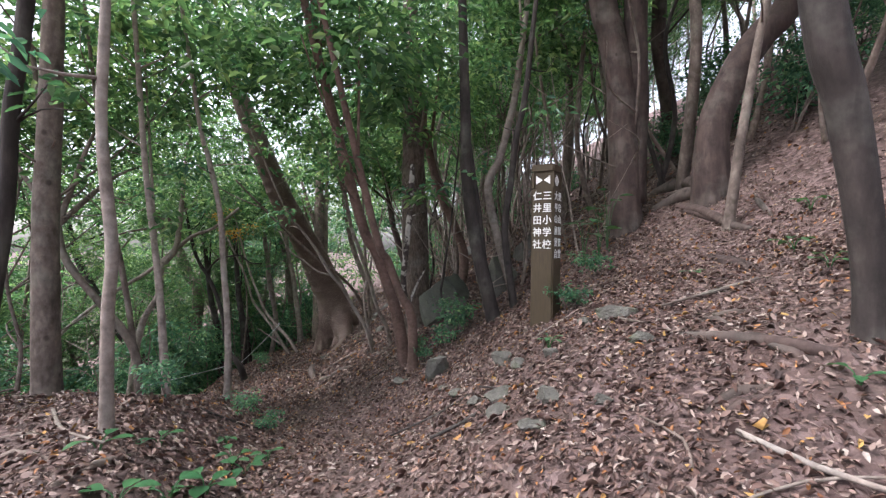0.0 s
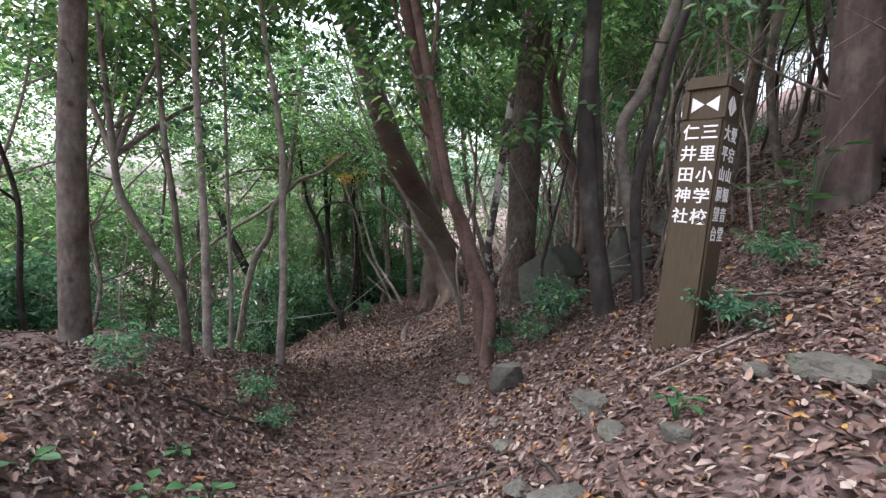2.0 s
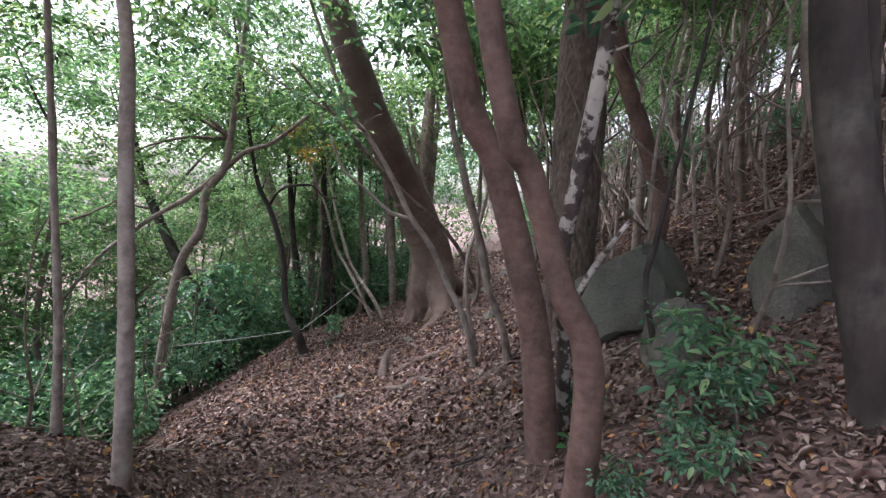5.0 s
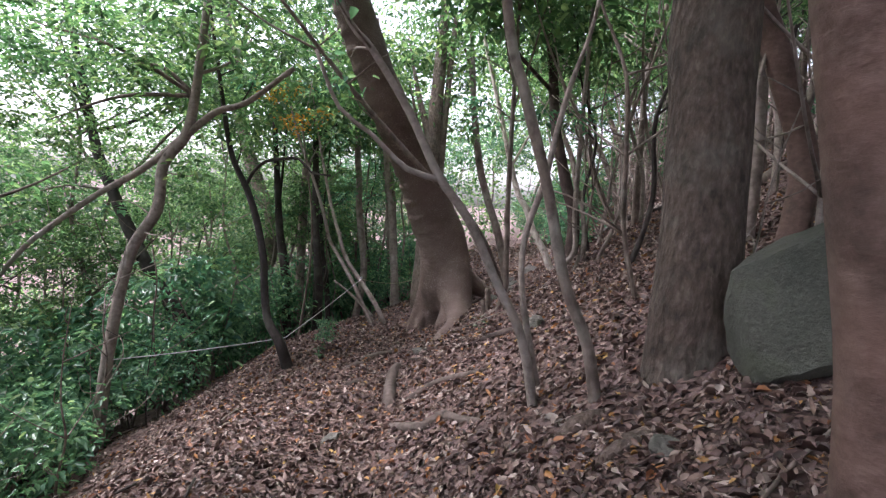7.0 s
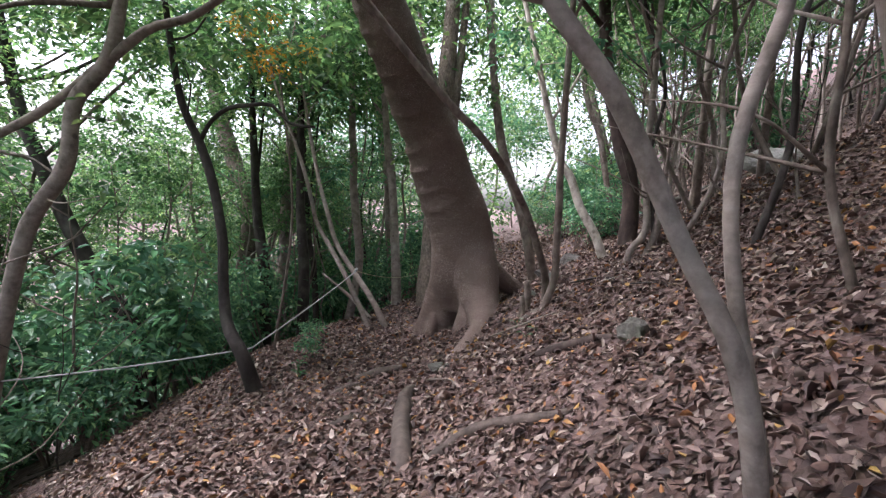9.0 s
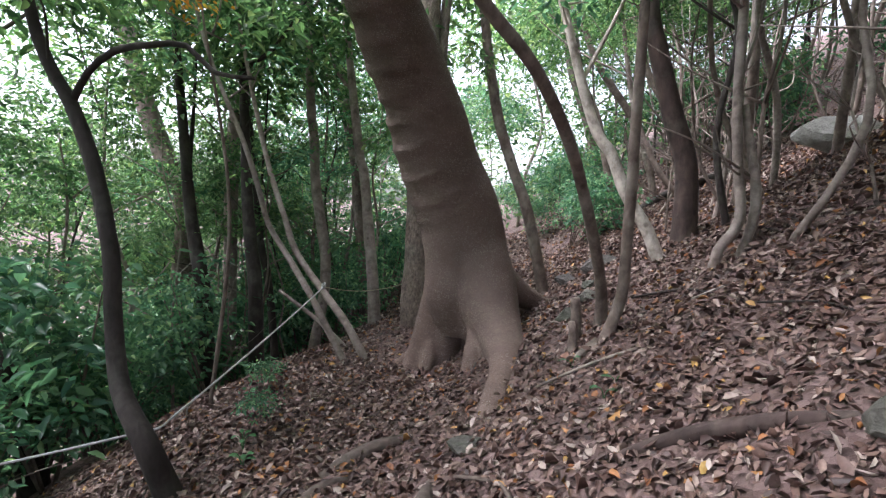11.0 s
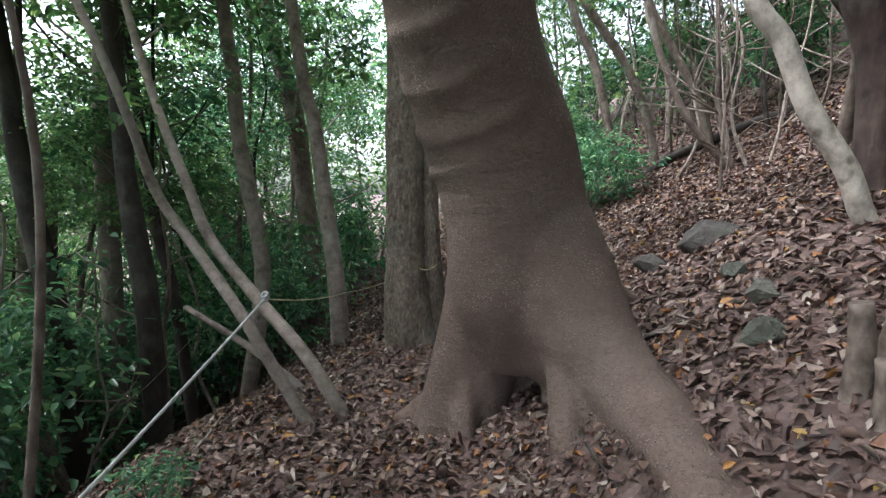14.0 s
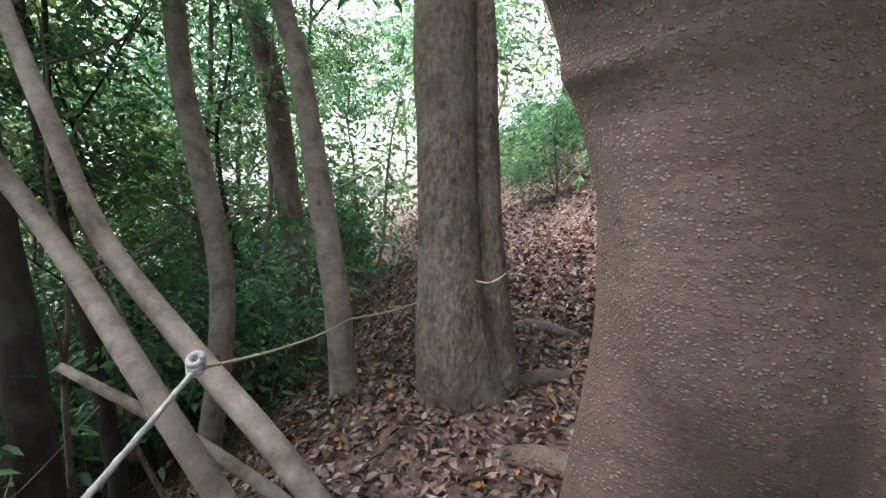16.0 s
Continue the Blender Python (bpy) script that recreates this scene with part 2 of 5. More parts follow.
TRAIL_X = smooth_line([(-40, 3.0), (-2, -0.1), (0, -0.1), (1.6, -0.25), (2.6, -0.6), (4, -0.85), (5.4, -1.35), (7.6, -2.4), (9.1, -3.05), (10.9, -3.7), (12.3, -3.55), (13.4, -2.9), (15, -2.4), (18, -2.2), (30, -4), (80, -10)])
TRAIL_Z = smooth_line([(-40, 1.5), (-3, 0.05), (0, 0.05), (1.2, 0.12), (2.2, 0.15), (3, -0.02), (4.1, -0.3), (6, -0.75), (8, -1.13), (9, -1.22), (10.8, -1.38), (12, -1.36), (13.3, -1.2), (16, -1.0), (22, -0.6), (80, 1.0)])
BANK = smooth_line([(-40, 0.22), (1, 0.22), (2.6, 0.5), (3.8, 0.7), (6, 0.64), (80, 0.6)], 11)
SHELF = smooth_line([(-40, 0.0), (1.5, 0.0), (2.8, 0.9), (4.2, 0.9), (5.6, 0.0), (80, 0.0)], 11)
TOE = smooth_line([(-40, 0.35), (8, 0.35), (10, 0.75), (12.5, 0.6), (80, 0.4)], 11)
RIM = smooth_line([(-40, 0.2), (0.5, 0.28), (2.2, 0.32), (3.6, 0.4), (5.2, 0.32), (6.4, 0.08), (7.4, 0.0), (80, 0.0)], 9)


def soft_step(a, b, v):
    s = np.clip((v - a) / (b - a), 0, 1)
    return s * s * (3 - 2 * s)


def ground_z(x, y):
    """Height of the ground: a trail that drops along a wooded hillside, rising on one side and falling on the other."""
    d = x - np.interp(y, *TRAIL_X)
    z = np.interp(y, *TRAIL_Z)
    bank, shelf, rim = np.interp(y, *BANK), np.interp(y, *SHELF), np.interp(y, *RIM)
    up = 0.12 * np.logaddexp(0, (d - np.interp(y, *TOE)) / 0.12)
    past = 0.3 * np.logaddexp(0, (d - 1.45) / 0.3)
    z = z + bank * up - shelf * 0.5 * bank * np.minimum(past, 2.2)
    z = z + 0.12 * np.clip(d, -0.8, 0.8)
    edge = 0.25 * np.logaddexp(0, (-d - 1.05) / 0.25)
    fall = 25 * np.tanh(edge / 25)
    keep = soft_step(0.05, 0.28, rim)
    z = z - 0.62 * (fall * (1 - keep) + keep * np.maximum(0, fall - 2.6))
    z = z + rim * soft_step(0.4, 1.3, -d) * (1 - soft_step(2.6, 5.0, -d))
    z = z - 0.62 * np.maximum(0, d - 14) * soft_step(14, 40, d)
    z = z + 0.05 * np.sin(1.7 * x + 0.6 * y) * np.sin(1.3 * y - 0.5 * x) + 0.025 * np.sin(4.1 * x + 1.1) * np.sin(3.7 * y + 0.4)
    return z


# ---- building helpers ----
rng = np.random.default_rng(7)


def mesh_of(name, verts, faces, material, smooth=True):
    me = bpy.data.meshes.new(name)
    me.from_pydata([tuple(v) for v in verts], [], [tuple(f) for f in faces])
    me.materials.append(material)
    if smooth:
        me.polygons.foreach_set("use_smooth", [True] * len(me.polygons))
    me.update()
    return me


def part(name, me, parent, label=""):
    ob = new(name, me)
    ob.parent = parent
    return tagged(ob, label) if label else ob


def part_bm(name, bm, material, parent, label="", smooth=False):
    me = bpy.data.meshes.new(name)
    bmesh.ops.recalc_face_normals(bm, faces=bm.faces)
    bm.to_mesh(me)
    bm.free()
    me.materials.append(material)
    if smooth:
        me.polygons.foreach_set("use_smooth", [True] * len(me.polygons))
    return part(name, me, parent, label)


def thing(name, place, label, category, group="", kind=""):
    ob = new(name)
    ob.location = place
    ob.empty_display_size = 0.1
    return tagged(ob, label, category, group, kind)


def spline(pts, step):
    """A smooth line through (x, y, z, r) points."""
    p = np.array(pts, float)
    p = np.vstack([2 * p[0] - p[1], p, 2 * p[-1] - p[-2]])
    out = []
    for i in range(1, len(p) - 2):
        n = max(2, int(np.linalg.norm(p[i + 1, :3] - p[i, :3]) / step))
        t = np.linspace(0, 1, n, endpoint=False)[:, None]
        a, b, c, d = p[i - 1], p[i], p[i + 1], p[i + 2]
        out.append(0.5 * (2 * b + (c - a) * t + (2 * a - 5 * b + 4 * c - d) * t ** 2 + (3 * b - a - 3 * c + d) * t ** 3))
    out.append(p[-2][None])
    return np.vstack(out)


def limb(pts, origin, sides=10, step=0.12, uneven=0.06, shape=None, seed=0):
    """Verts and faces of a tapered, slightly knobbly limb; shape(height along, angle) scales its radius."""
    line = spline(pts, step)
    line[:, 3] = np.maximum(line[:, 3], 0.003)
    centre = line[:, :3]
    along = np.gradient(centre, axis=0)
    along /= np.linalg.norm(along, axis=1)[:, None] + 1e-9
    ref = np.array([0.31, 0.95, 0.05])
    side = np.cross(along, ref)
    side /= np.linalg.norm(side, axis=1)[:, None] + 1e-9
    other = np.cross(along, side)
    th = np.linspace(0, 2 * np.pi, sides, endpoint=False)
    length = np.concatenate([[0], np.cumsum(np.linalg.norm(np.diff(centre, axis=0), axis=1))])
    u, h = np.meshgrid(th, length)
    k = rng.uniform(0, 6, 6)
    bump = 1 + uneven * (np.sin(2 * u + 1.3 * h + k[0]) * 0.6 + np.sin(3 * u - 2.1 * h + k[1]) * 0.5 + np.sin(u + 5.3 * h + k[2]) * 0.5 + np.sin(9.1 * h + k[3]) * 0.35)
    if shape:
        bump = bump * shape(h, u)
    r = line[:, 3][:, None] * bump
    v = centre[:, None, :] + r[..., None] * (np.cos(u)[..., None] * side[:, None, :] + np.sin(u)[..., None] * other[:, None, :])
    v = v.reshape(-1, 3) - np.array(origin)
    n = len(line)
    i, j = np.meshgrid(np.arange(n - 1), np.arange(sides), indexing="ij")
    a, b = i * sides + j, i * sides + (j + 1) % sides
    faces = np.stack([a, b, b + sides, a + sides], -1).reshape(-1, 4).tolist()
    faces += [list(range(sides))[::-1], [(n - 1) * sides + q for q in range(sides)]]
    return v, faces


def leaf_cloud(places, length, width, facing, droop=0.3, fold=0.25):
    """Many pointed leaves, each of two folded halves. places: (n, 3); facing: (n, 3) ways in which they point."""
    n = len(places)
    f = facing / (np.linalg.norm(facing, axis=1)[:, None] + 1e-9)
    up = rng.normal(0, 0.55, (n, 3)) + np.array([0, 0, 1.0])
    s = np.cross(f, up)
    s /= np.linalg.norm(s, axis=1)[:, None] + 1e-9
    u = np.cross(s, f)
    L = (length * rng.uniform(0.65, 1.25, n))[:, None]
    W = (width * rng.uniform(0.7, 1.2, n))[:, None] * 0.5
    base, tip = places, places + f * L - u * L * droop
    m1, m2 = places + f * L * 0.33 - u * L * droop * 0.1, places + f * L * 0.7 - u * L * droop * 0.5
    lift = u * W * fold * 2
    v = np.stack([base, m1 - s * W + lift, m2 - s * W * 0.8 + lift, tip, m2 + s * W * 0.8 + lift, m1 + s * W + lift], 1).reshape(-1, 3)
    k = np.arange(n)[:, None] * 6
    faces = np.concatenate([k + [0, 1, 2, 3], k + [3, 4, 5, 0]], 0)
    return v, faces


def fast_mesh(name, v, faces, material):
    me = bpy.data.meshes.new(name)
    faces = np.asarray(faces, np.int32)
    me.vertices.add(len(v))
    me.vertices.foreach_set("co", np.asarray(v, np.float32).ravel())
    me.loops.add(faces.size)
    me.loops.foreach_set("vertex_index", faces.ravel())
    me.polygons.add(len(faces))
    me.polygons.foreach_set("loop_start", np.arange(0, faces.size, faces.shape[1], dtype=np.int32))
    me.update(calc_edges=True)
    me.validate()
    me.materials.append(material)
    return me


def spray_leaves(clumps, per, spread, length, width, radius, flat=0.6):
    """Leaves in clumps that fill an uneven crown of the given radius."""
    c = rng.normal(0, 1, (clumps, 3))
    c /= np.linalg.norm(c, axis=1)[:, None]
    c *= (rng.uniform(0.15, 1, clumps) ** 0.5)[:, None] * radius
    c[:, 2] *= flat
    size = rng.uniform(0.5, 1.4, clumps)
    keep = np.repeat(np.arange(clumps), rng.integers(per // 2, per * 3 // 2, clumps))
    off = rng.normal(0, 1, (len(keep), 3)) * spread * size[keep][:, None]
    off[:, 2] *= 0.45
    way = off + rng.normal(0, 0.12, off.shape)
    way[:, 2] = way[:, 2] * 0.5 - 0.05
    return leaf_cloud(c[keep] + off, length, width, way)


FOLD_SIDE = 0.75
CROWNS = []
for k in range(6):
    v, f = spray_leaves(30, 32, 0.19, 0.12, 0.056, 1.5)
    CROWNS.append(fast_mesh("crown", v, f, CROWN))
DARK_CROWNS = []
for k in range(3):
    v, f = spray_leaves(26, 26, 0.18, 0.125, 0.056, 1.5)
    DARK_CROWNS.append(fast_mesh("crown", v, f, SHRUB))
SPRIGS = []
for k in range(6):
    v, f = spray_leaves(4, 9, 0.1, 0.1, 0.045, 0.22)
    SPRIGS.append(fast_mesh("leaves", v, f, (CROWN, SHRUB)[k % 2]))
BUSHES = []
for k in range(5):
    v, f = spray_leaves(18, 22, 0.15, 0.105, 0.05, 0.7, 0.9)
    BUSHES.append(fast_mesh("leaves", v, f, SHRUB))


def tree(pts, kind, crowns, label, branches=(), style="tree"):
    """A tree from its trunk's line, its boughs and its crown."""
    x, y, z, r = pts[0]
    foot = (x, y, float(ground_z(x, y)))
    root = thing("tree", foot, label, "tree", "woodland trees")
    lobes, turn = {"big": (5, 0.4), "oak": (6, 1.0), "t2": (7, 0.2)}.get(style, (4, rng.uniform(0, 6)))
    swell, reach = {"big": (0.0, 0.34), "oak": (0.06, 0.2), "t2": (0.42, 0.3)}.get(style, (0.3, 0.1))

    def flare(h, u):
        s = 1 + swell * np.exp(-h / reach) * (1 + 0.55 * np.cos(lobes * u + turn))
        if style == "big":
            beat = 27 * h + 1.1 * np.sin(u + 0.7) + 1.2 * np.sin(1.7 * h) + 0.6 * np.sin(3.1 * h + 2 * u)
            folds = np.maximum(np.sin(beat), 0) ** 1.6 * (0.7 + 0.3 * np.sin(5.1 * h + 3 * u + 1.0))
            s = s * (1 + 0.11 * folds * np.clip((h - 0.7) * 1.2, 0, 1) * np.clip(0.25 + 0.75 * np.cos(u - FOLD_SIDE), 0, 1))
            s = s * (1 + 0.03 * np.sin(2 * u + 0.9 * h) + 0.022 * np.sin(3 * u - 1.7 * h + 1.0) + 0.015 * np.sin(7 * h + 4 * u))
        return s

    fine = style in ("big", "oak", "t2")
    v, f = limb(pts, foot, 40 if fine else 12, 0.05 if fine else 0.08, 0.035 if fine else (0.035 if r > 0.05 else 0.07), flare)
    if style == "big":
        for b in branches:
            v2, f2 = limb(b, foot, 20, 0.06, 0.05)
            f = f + [[q + len(v) for q in face] for face in f2]
            v = np.vstack([v, v2])
        branches = ()
    trunk = part("trunk", mesh_of("trunk", v, f, BARK[kind]), root)
    if style == "big":
        blend = trunk.modifiers.new("grown_together", "REMESH")
        blend.mode, blend.voxel_size, blend.use_smooth_shade = "VOXEL", 0.017, True
        ease = trunk.modifiers.new("eased", "SMOOTH")
        ease.factor, ease.iterations = 0.5, 4
    for b in branches:
        v, f = limb(b, foot, 10, 0.1, 0.07)
        part("branch", mesh_of("branch", v, f, BARK[kind]), root)
    if not fine:
        line = spline(pts, 0.1)
        high = line[line[:, 2] > foot[2] + 1.7]
        for k in range(4 if len(high) else 0):
            a = high[rng.integers(len(high) * 2 // 3 + 1)]
            th, ln = rng.uniform(0, 6.283), rng.uniform(0.25, 0.6)
            e = a[:3] + np.array([math.cos(th), math.sin(th), rng.uniform(0.1, 0.9)]) * ln
            bend = (a[:3] + e) / 2 + rng.normal(0, 0.06, 3)
            v, f = limb([(*a[:3], min(0.012, a[3] * 0.5)), (*bend, 0.006), (*e, 0.003)], foot, 5, 0.1, 0.05)
            part("twig", mesh_of("twig", v, f, BARK[kind]), root)
            if rng.uniform() < 0.75:
                ob = part("leaves", SPRIGS[rng.integers(len(SPRIGS))], root)
                ob.matrix_basis = Matrix.LocRotScale(Vector(e - np.array(foot)), Euler((0, 0, th)), None)
    top = np.array(pts[-1][:3])
    under = np.array(pts[-3][:3])
    for k in range(crowns):
        t = rng.uniform(0.35, 1.1)
        q = under + (top - under) * t + rng.normal(0, 0.75, 3) * np.array([1, 1, 0.6])
        q[2] = max(q[2], under[2] + 0.3, foot[2] + 3.7, 2.3)
        start = under + (top - under) * max(0.1, t - 0.45)
        bend = (start + q) / 2 + np.array([0, 0, -0.15])
        v, f = limb([(*start, pts[-2][3] * 0.6), (*bend, pts[-2][3] * 0.45), (*q, 0.008)], foot, 7, 0.2, 0.05)
        part("branch", mesh_of("branch", v, f, BARK[kind]), root)
        ob = part("crown", CROWNS[rng.integers(len(CROWNS))], root, "glossy green leaves")
        ob.matrix_basis = Matrix.LocRotScale(Vector(q - np.array(foot)), Euler((rng.normal(0, 0.2), rng.normal(0, 0.2), rng.uniform(0, 6.3))), Vector([rng.uniform(0.75, 1.15)] * 3))
    return root


def bough(root, start, end, r, size, leaves="crown"):
    """A leafy bough of a tree that stands: from start on its trunk to a crown at end."""
    o = np.array(root.location)
    a, e = np.array(start, float), np.array(end, float)
    mid = (a + e) / 2 + np.array([0.05, -0.05, 0.12])
    v, f = limb([(*a, r), (*mid, r * 0.7), (*e, 0.006)], o, 7, 0.15, 0.06)
    part("branch", mesh_of("branch", v, f, BARK["grey"]), root)
    ob = part("crown", CROWNS[rng.integers(len(CROWNS))], root, "glossy green leaves")
    ob.matrix_basis = Matrix.LocRotScale(Vector(e - o), Euler((0, 0, rng.uniform(0, 6.3))), Vector((size, size, size * 0.8)))


# ---- the hillside: one sheet, fine near the trail and coarse far off ----
def stretched(lo, hi, step, far, n):
    near = np.arange(lo, hi + step / 2, step)
    t = np.linspace(0, 1, n + 1)[1:]
    return np.concatenate([(lo - (far) * t ** 3 - t * 4)[::-1], near, hi + far * t ** 3 + t * 4])


gx, gy = stretched(-8, 6, 0.09, 900, 26), stretched(-2.5, 19, 0.09, 900, 26)
GX, GY = np.meshgrid(gx, gy)
GZ = ground_z(GX, GY)
far = soft_step(35, 120, np.hypot(GX, GY))
GZ = GZ * (1 - far) - 6 * far
GZ = GZ + rng.normal(0, 0.006, GZ.shape) * (np.hypot(GX, GY - 8) < 18)
n, m = GX.shape
i, j = np.meshgrid(np.arange(n - 1), np.arange(m - 1), indexing="ij")
a = i * m + j
me = fast_mesh("ground", np.stack([GX, GY, GZ], -1).reshape(-1, 3), np.stack([a, a + 1, a + m + 1, a + m], -1).reshape(-1, 4), SOIL)
me.polygons.foreach_set("use_smooth", [True] * len(me.polygons))
tagged(new("ground", me), "brown forest soil of a wooded hillside under leaf litter", "ground", kind="structure")


# ---- leaf litter ----
def litter(name, count, xr, yr, length, width, near_trail, label, material, bare=0.0):
    x, y = rng.uniform(*xr, count), rng.uniform(*yr, count)
    d = x - np.interp(y, *TRAIL_X)
    patch = 0.5 + 0.5 * np.sin(1.9 * x + 0.7 * np.sin(2.3 * y)) * np.sin(1.6 * y + 0.5)
    chance = (0.7 + 0.3 * patch) * (1 - bare * np.exp(-(d / 0.42) ** 2) * (y < 6.5)) * ((d > -near_trail) | (rng.uniform(0, 1, count) < 0.35))
    off = x - np.interp(y, [0.8, 1.6, 3.3, 4.7, 10.4], [1.1, 1.5, 2.25, 2.45, 4.6])
    chance = chance * (1 - bare * 0.8 * np.exp(-(off / 0.3) ** 2) * (y < 10) * (y > 0.8))
    keep = rng.uniform(0, 1, count) < chance
    x, y = x[keep], y[keep]
    p = np.stack([x, y, ground_z(x, y) + rng.uniform(0.004, 0.028, len(x))], -1)
    a = rng.uniform(0, 6.283, len(x))
    e = 0.05
    gx_, gy_ = (ground_z(x + e, y) - ground_z(x - e, y)) / (2 * e), (ground_z(x, y + e) - ground_z(x, y - e)) / (2 * e)
    way = np.stack([np.cos(a), np.sin(a), np.cos(a) * gx_ + np.sin(a) * gy_ + rng.normal(0, 0.22, len(x))], -1)
    v, f = leaf_cloud(p, length, width, way, rng.normal(0.05, 0.25, (len(x), 1)), rng.normal(0.1, 0.5, (len(x), 1)))
    tagged(new(name, fast_mesh(name, v, f, material)), label, "leaf litter", kind="stuff")


litter("leaf_litter", 150000, (-6.4, 2.8), (-0.6, 14.5), 0.04, 0.018, 2.4, "dry brown fallen leaves covering the trail and banks", LITTER, 0.75)
litter("leaf_litter", 70000, (-3.2, 3.4), (0.3, 7.0), 0.03, 0.011, 1.6, "small broken dry leaves and needles on the soil", LITTER, 0.45)
litter("leaf_litter", 62000, (-5.5, 2.0), (6.2, 18.0), 0.058, 0.03, 2.0, "larger curled brown and orange fallen leaves", LITTER)
litter("leaf_litter", 12000, (-3.2, 4.5), (1, 6.6), 0.052, 0.024, 1.5, "scattered larger fallen leaves by the fork", LITTER, 0.7)
litter("leaf_litter", 26000, (-5, 2.5), (13.5, 22), 0.075, 0.036, 2.0, "dry fallen leaves along the trail past the bend", LITTER)
litter("leaf_litter", 40000, (-6, 12), (6.6, 24), 0.062, 0.03, 1.5, "dry fallen leaves on the wooded slopes", LITTER)


# ---- trees along the trail ----
tree([(-3.1, 3, 0.12, 0.06), (-2.86, 3, 1.38, 0.05), (-2.8, 3, 2.18, 0.048), (-2.7, 3, 2.92, 0.046), (-2.53, 3, 4.91, 0.035), (-2.37, 3, 6.9, 0.023)], "dark", 1, "dark slender leaning evergreen tree on the slope edge")
tree([(-3.34, 3.9, -0.08, 0.108), (-3.35, 3.9, 1.26, 0.095), (-3.33, 3.9, 1.97, 0.089), (-3.28, 3.9, 3.4, 0.075), (-3.24, 3.9, 5.4, 0.057), (-3.2, 3.9, 7.4, 0.038)], "grey", 2, "grey-brown rough-barked tree beside the trail fork")
tree([(-1.72, 2.36, 0.29, 0.033), (-1.71, 2.36, 0.96, 0.029), (-1.69, 2.36, 1.3, 0.029), (-1.74, 2.36, 1.91, 0.026), (-1.72, 2.36, 2.57, 0.024), (-1.68, 2.36, 4.32, 0.018), (-1.65, 2.36, 6.07, 0.012)], "pale", 1, "pale thin sapling with smooth bark beside the trail")
tree([(0.62, 5.3, 0.32, 0.086), (0.36, 5.39, 1.5, 0.077), (0.28, 5.43, 2.15, 0.072), (0.27, 5.48, 2.65, 0.068), (0.26, 5.53, 3.16, 0.063), (0.22, 5.63, 4.9, 0.047), (0.19, 5.73, 6.65, 0.031)], "dark", 2, "dark double-stemmed tree with a split bark scar", branches=[[(0.48, 5.37, 0.93, 0.049), (0.42, 5.43, 1.66, 0.045), (0.36, 5.45, 2.06, 0.045), (0.3, 5.49, 2.56, 0.041)]])
tree([(0.85, 5.4, 0.48, 0.049), (0.74, 5.53, 1.48, 0.044), (0.82, 5.62, 2.09, 0.039), (0.9, 5.7, 2.66, 0.039), (1.03, 5.8, 3.22, 0.038), (1.19, 5.93, 4.46, 0.029), (1.35, 6.05, 5.69, 0.019)], "dark", 1, "thin dark leaning stem beside the signpost")
tree([(0.95, 6.2, 0.63, 0.063), (0.62, 6.32, 2.04, 0.058), (0.78, 6.42, 2.53, 0.057), (0.91, 6.51, 3.01, 0.051), (1.04, 6.61, 3.56, 0.05), (1.25, 6.76, 5.03, 0.038), (1.45, 6.92, 6.51, 0.025)], "pale", 2, "pale slender leaning tree behind the signpost")
tree([(2.25, 5.7, 1.27, 0.207), (2.23, 5.7, 2.42, 0.183), (2.17, 5.7, 3.33, 0.171), (2.07, 5.7, 3.95, 0.166), (1.96, 5.7, 4.37, 0.161), (1.66, 5.7, 6.35, 0.121), (1.36, 5.7, 8.32, 0.08)], "darkred", 2, "dark reddish-brown twin-stemmed tree above the fork", branches=[[(2.34, 5.7, 1.86, 0.157), (2.38, 5.7, 2.98, 0.139), (2.37, 5.7, 3.81, 0.133), (2.37, 5.7, 4.37, 0.133), (2.41, 5.7, 5.76, 0.108)]])
tree([(4, 8, 2.69, 0.132), (3.85, 8, 3.95, 0.116), (3.72, 8, 4.83, 0.117), (3.75, 8, 5.61, 0.116), (3.78, 8, 7.11, 0.087), (3.82, 8, 8.61, 0.058)], "darkred", 2, "dark thin tree on the upper path")
tree([(3, 5.2, 1.59, 0.217), (3.04, 5.2, 2.64, 0.175), (3.28, 5.2, 3.27, 0.167), (3.59, 5.2, 3.72, 0.157), (3.91, 5.2, 4.1, 0.143), (4.51, 5.2, 5.48, 0.107), (5.1, 5.2, 6.85, 0.072)], "darkred", 2, "leaning reddish tree with spreading roots on the upper path", style="roottree")
tree([(2.75, 4.5, 1.34, 0.057), (2.87, 4.5, 2.18, 0.048), (2.96, 4.5, 2.73, 0.043), (3.08, 4.5, 3.39, 0.038), (3.15, 4.5, 3.72, 0.038), (3.34, 4.5, 5.21, 0.029), (3.53, 4.5, 6.7, 0.019)], "grey", 2, "thin grey-brown sapling beside the leaning tree")
tree([(1.9, 2.05, 0.73, 0.076), (1.9, 2.05, 1.1, 0.069), (1.86, 2.05, 1.45, 0.07), (1.78, 2.05, 1.95, 0.082), (1.68, 2.05, 2.4, 0.087), (1.46, 2.05, 4.14, 0.066), (1.23, 2.05, 5.88, 0.044)], "dark", 3, "thick dark trunk standing close to the trail fork")
tree([(-0.45, 5.78, -0.28, 0.083), (-0.55, 5.7, 0.41, 0.073), (-0.65, 5.64, 0.79, 0.069), (-0.8, 5.55, 1.26, 0.064), (-0.97, 5.43, 1.65, 0.062), (-1.42, 5.11, 3.58, 0.047), (-1.87, 4.79, 5.5, 0.031)], "red", 2, "smooth reddish-brown leaning trunk at the trail side")
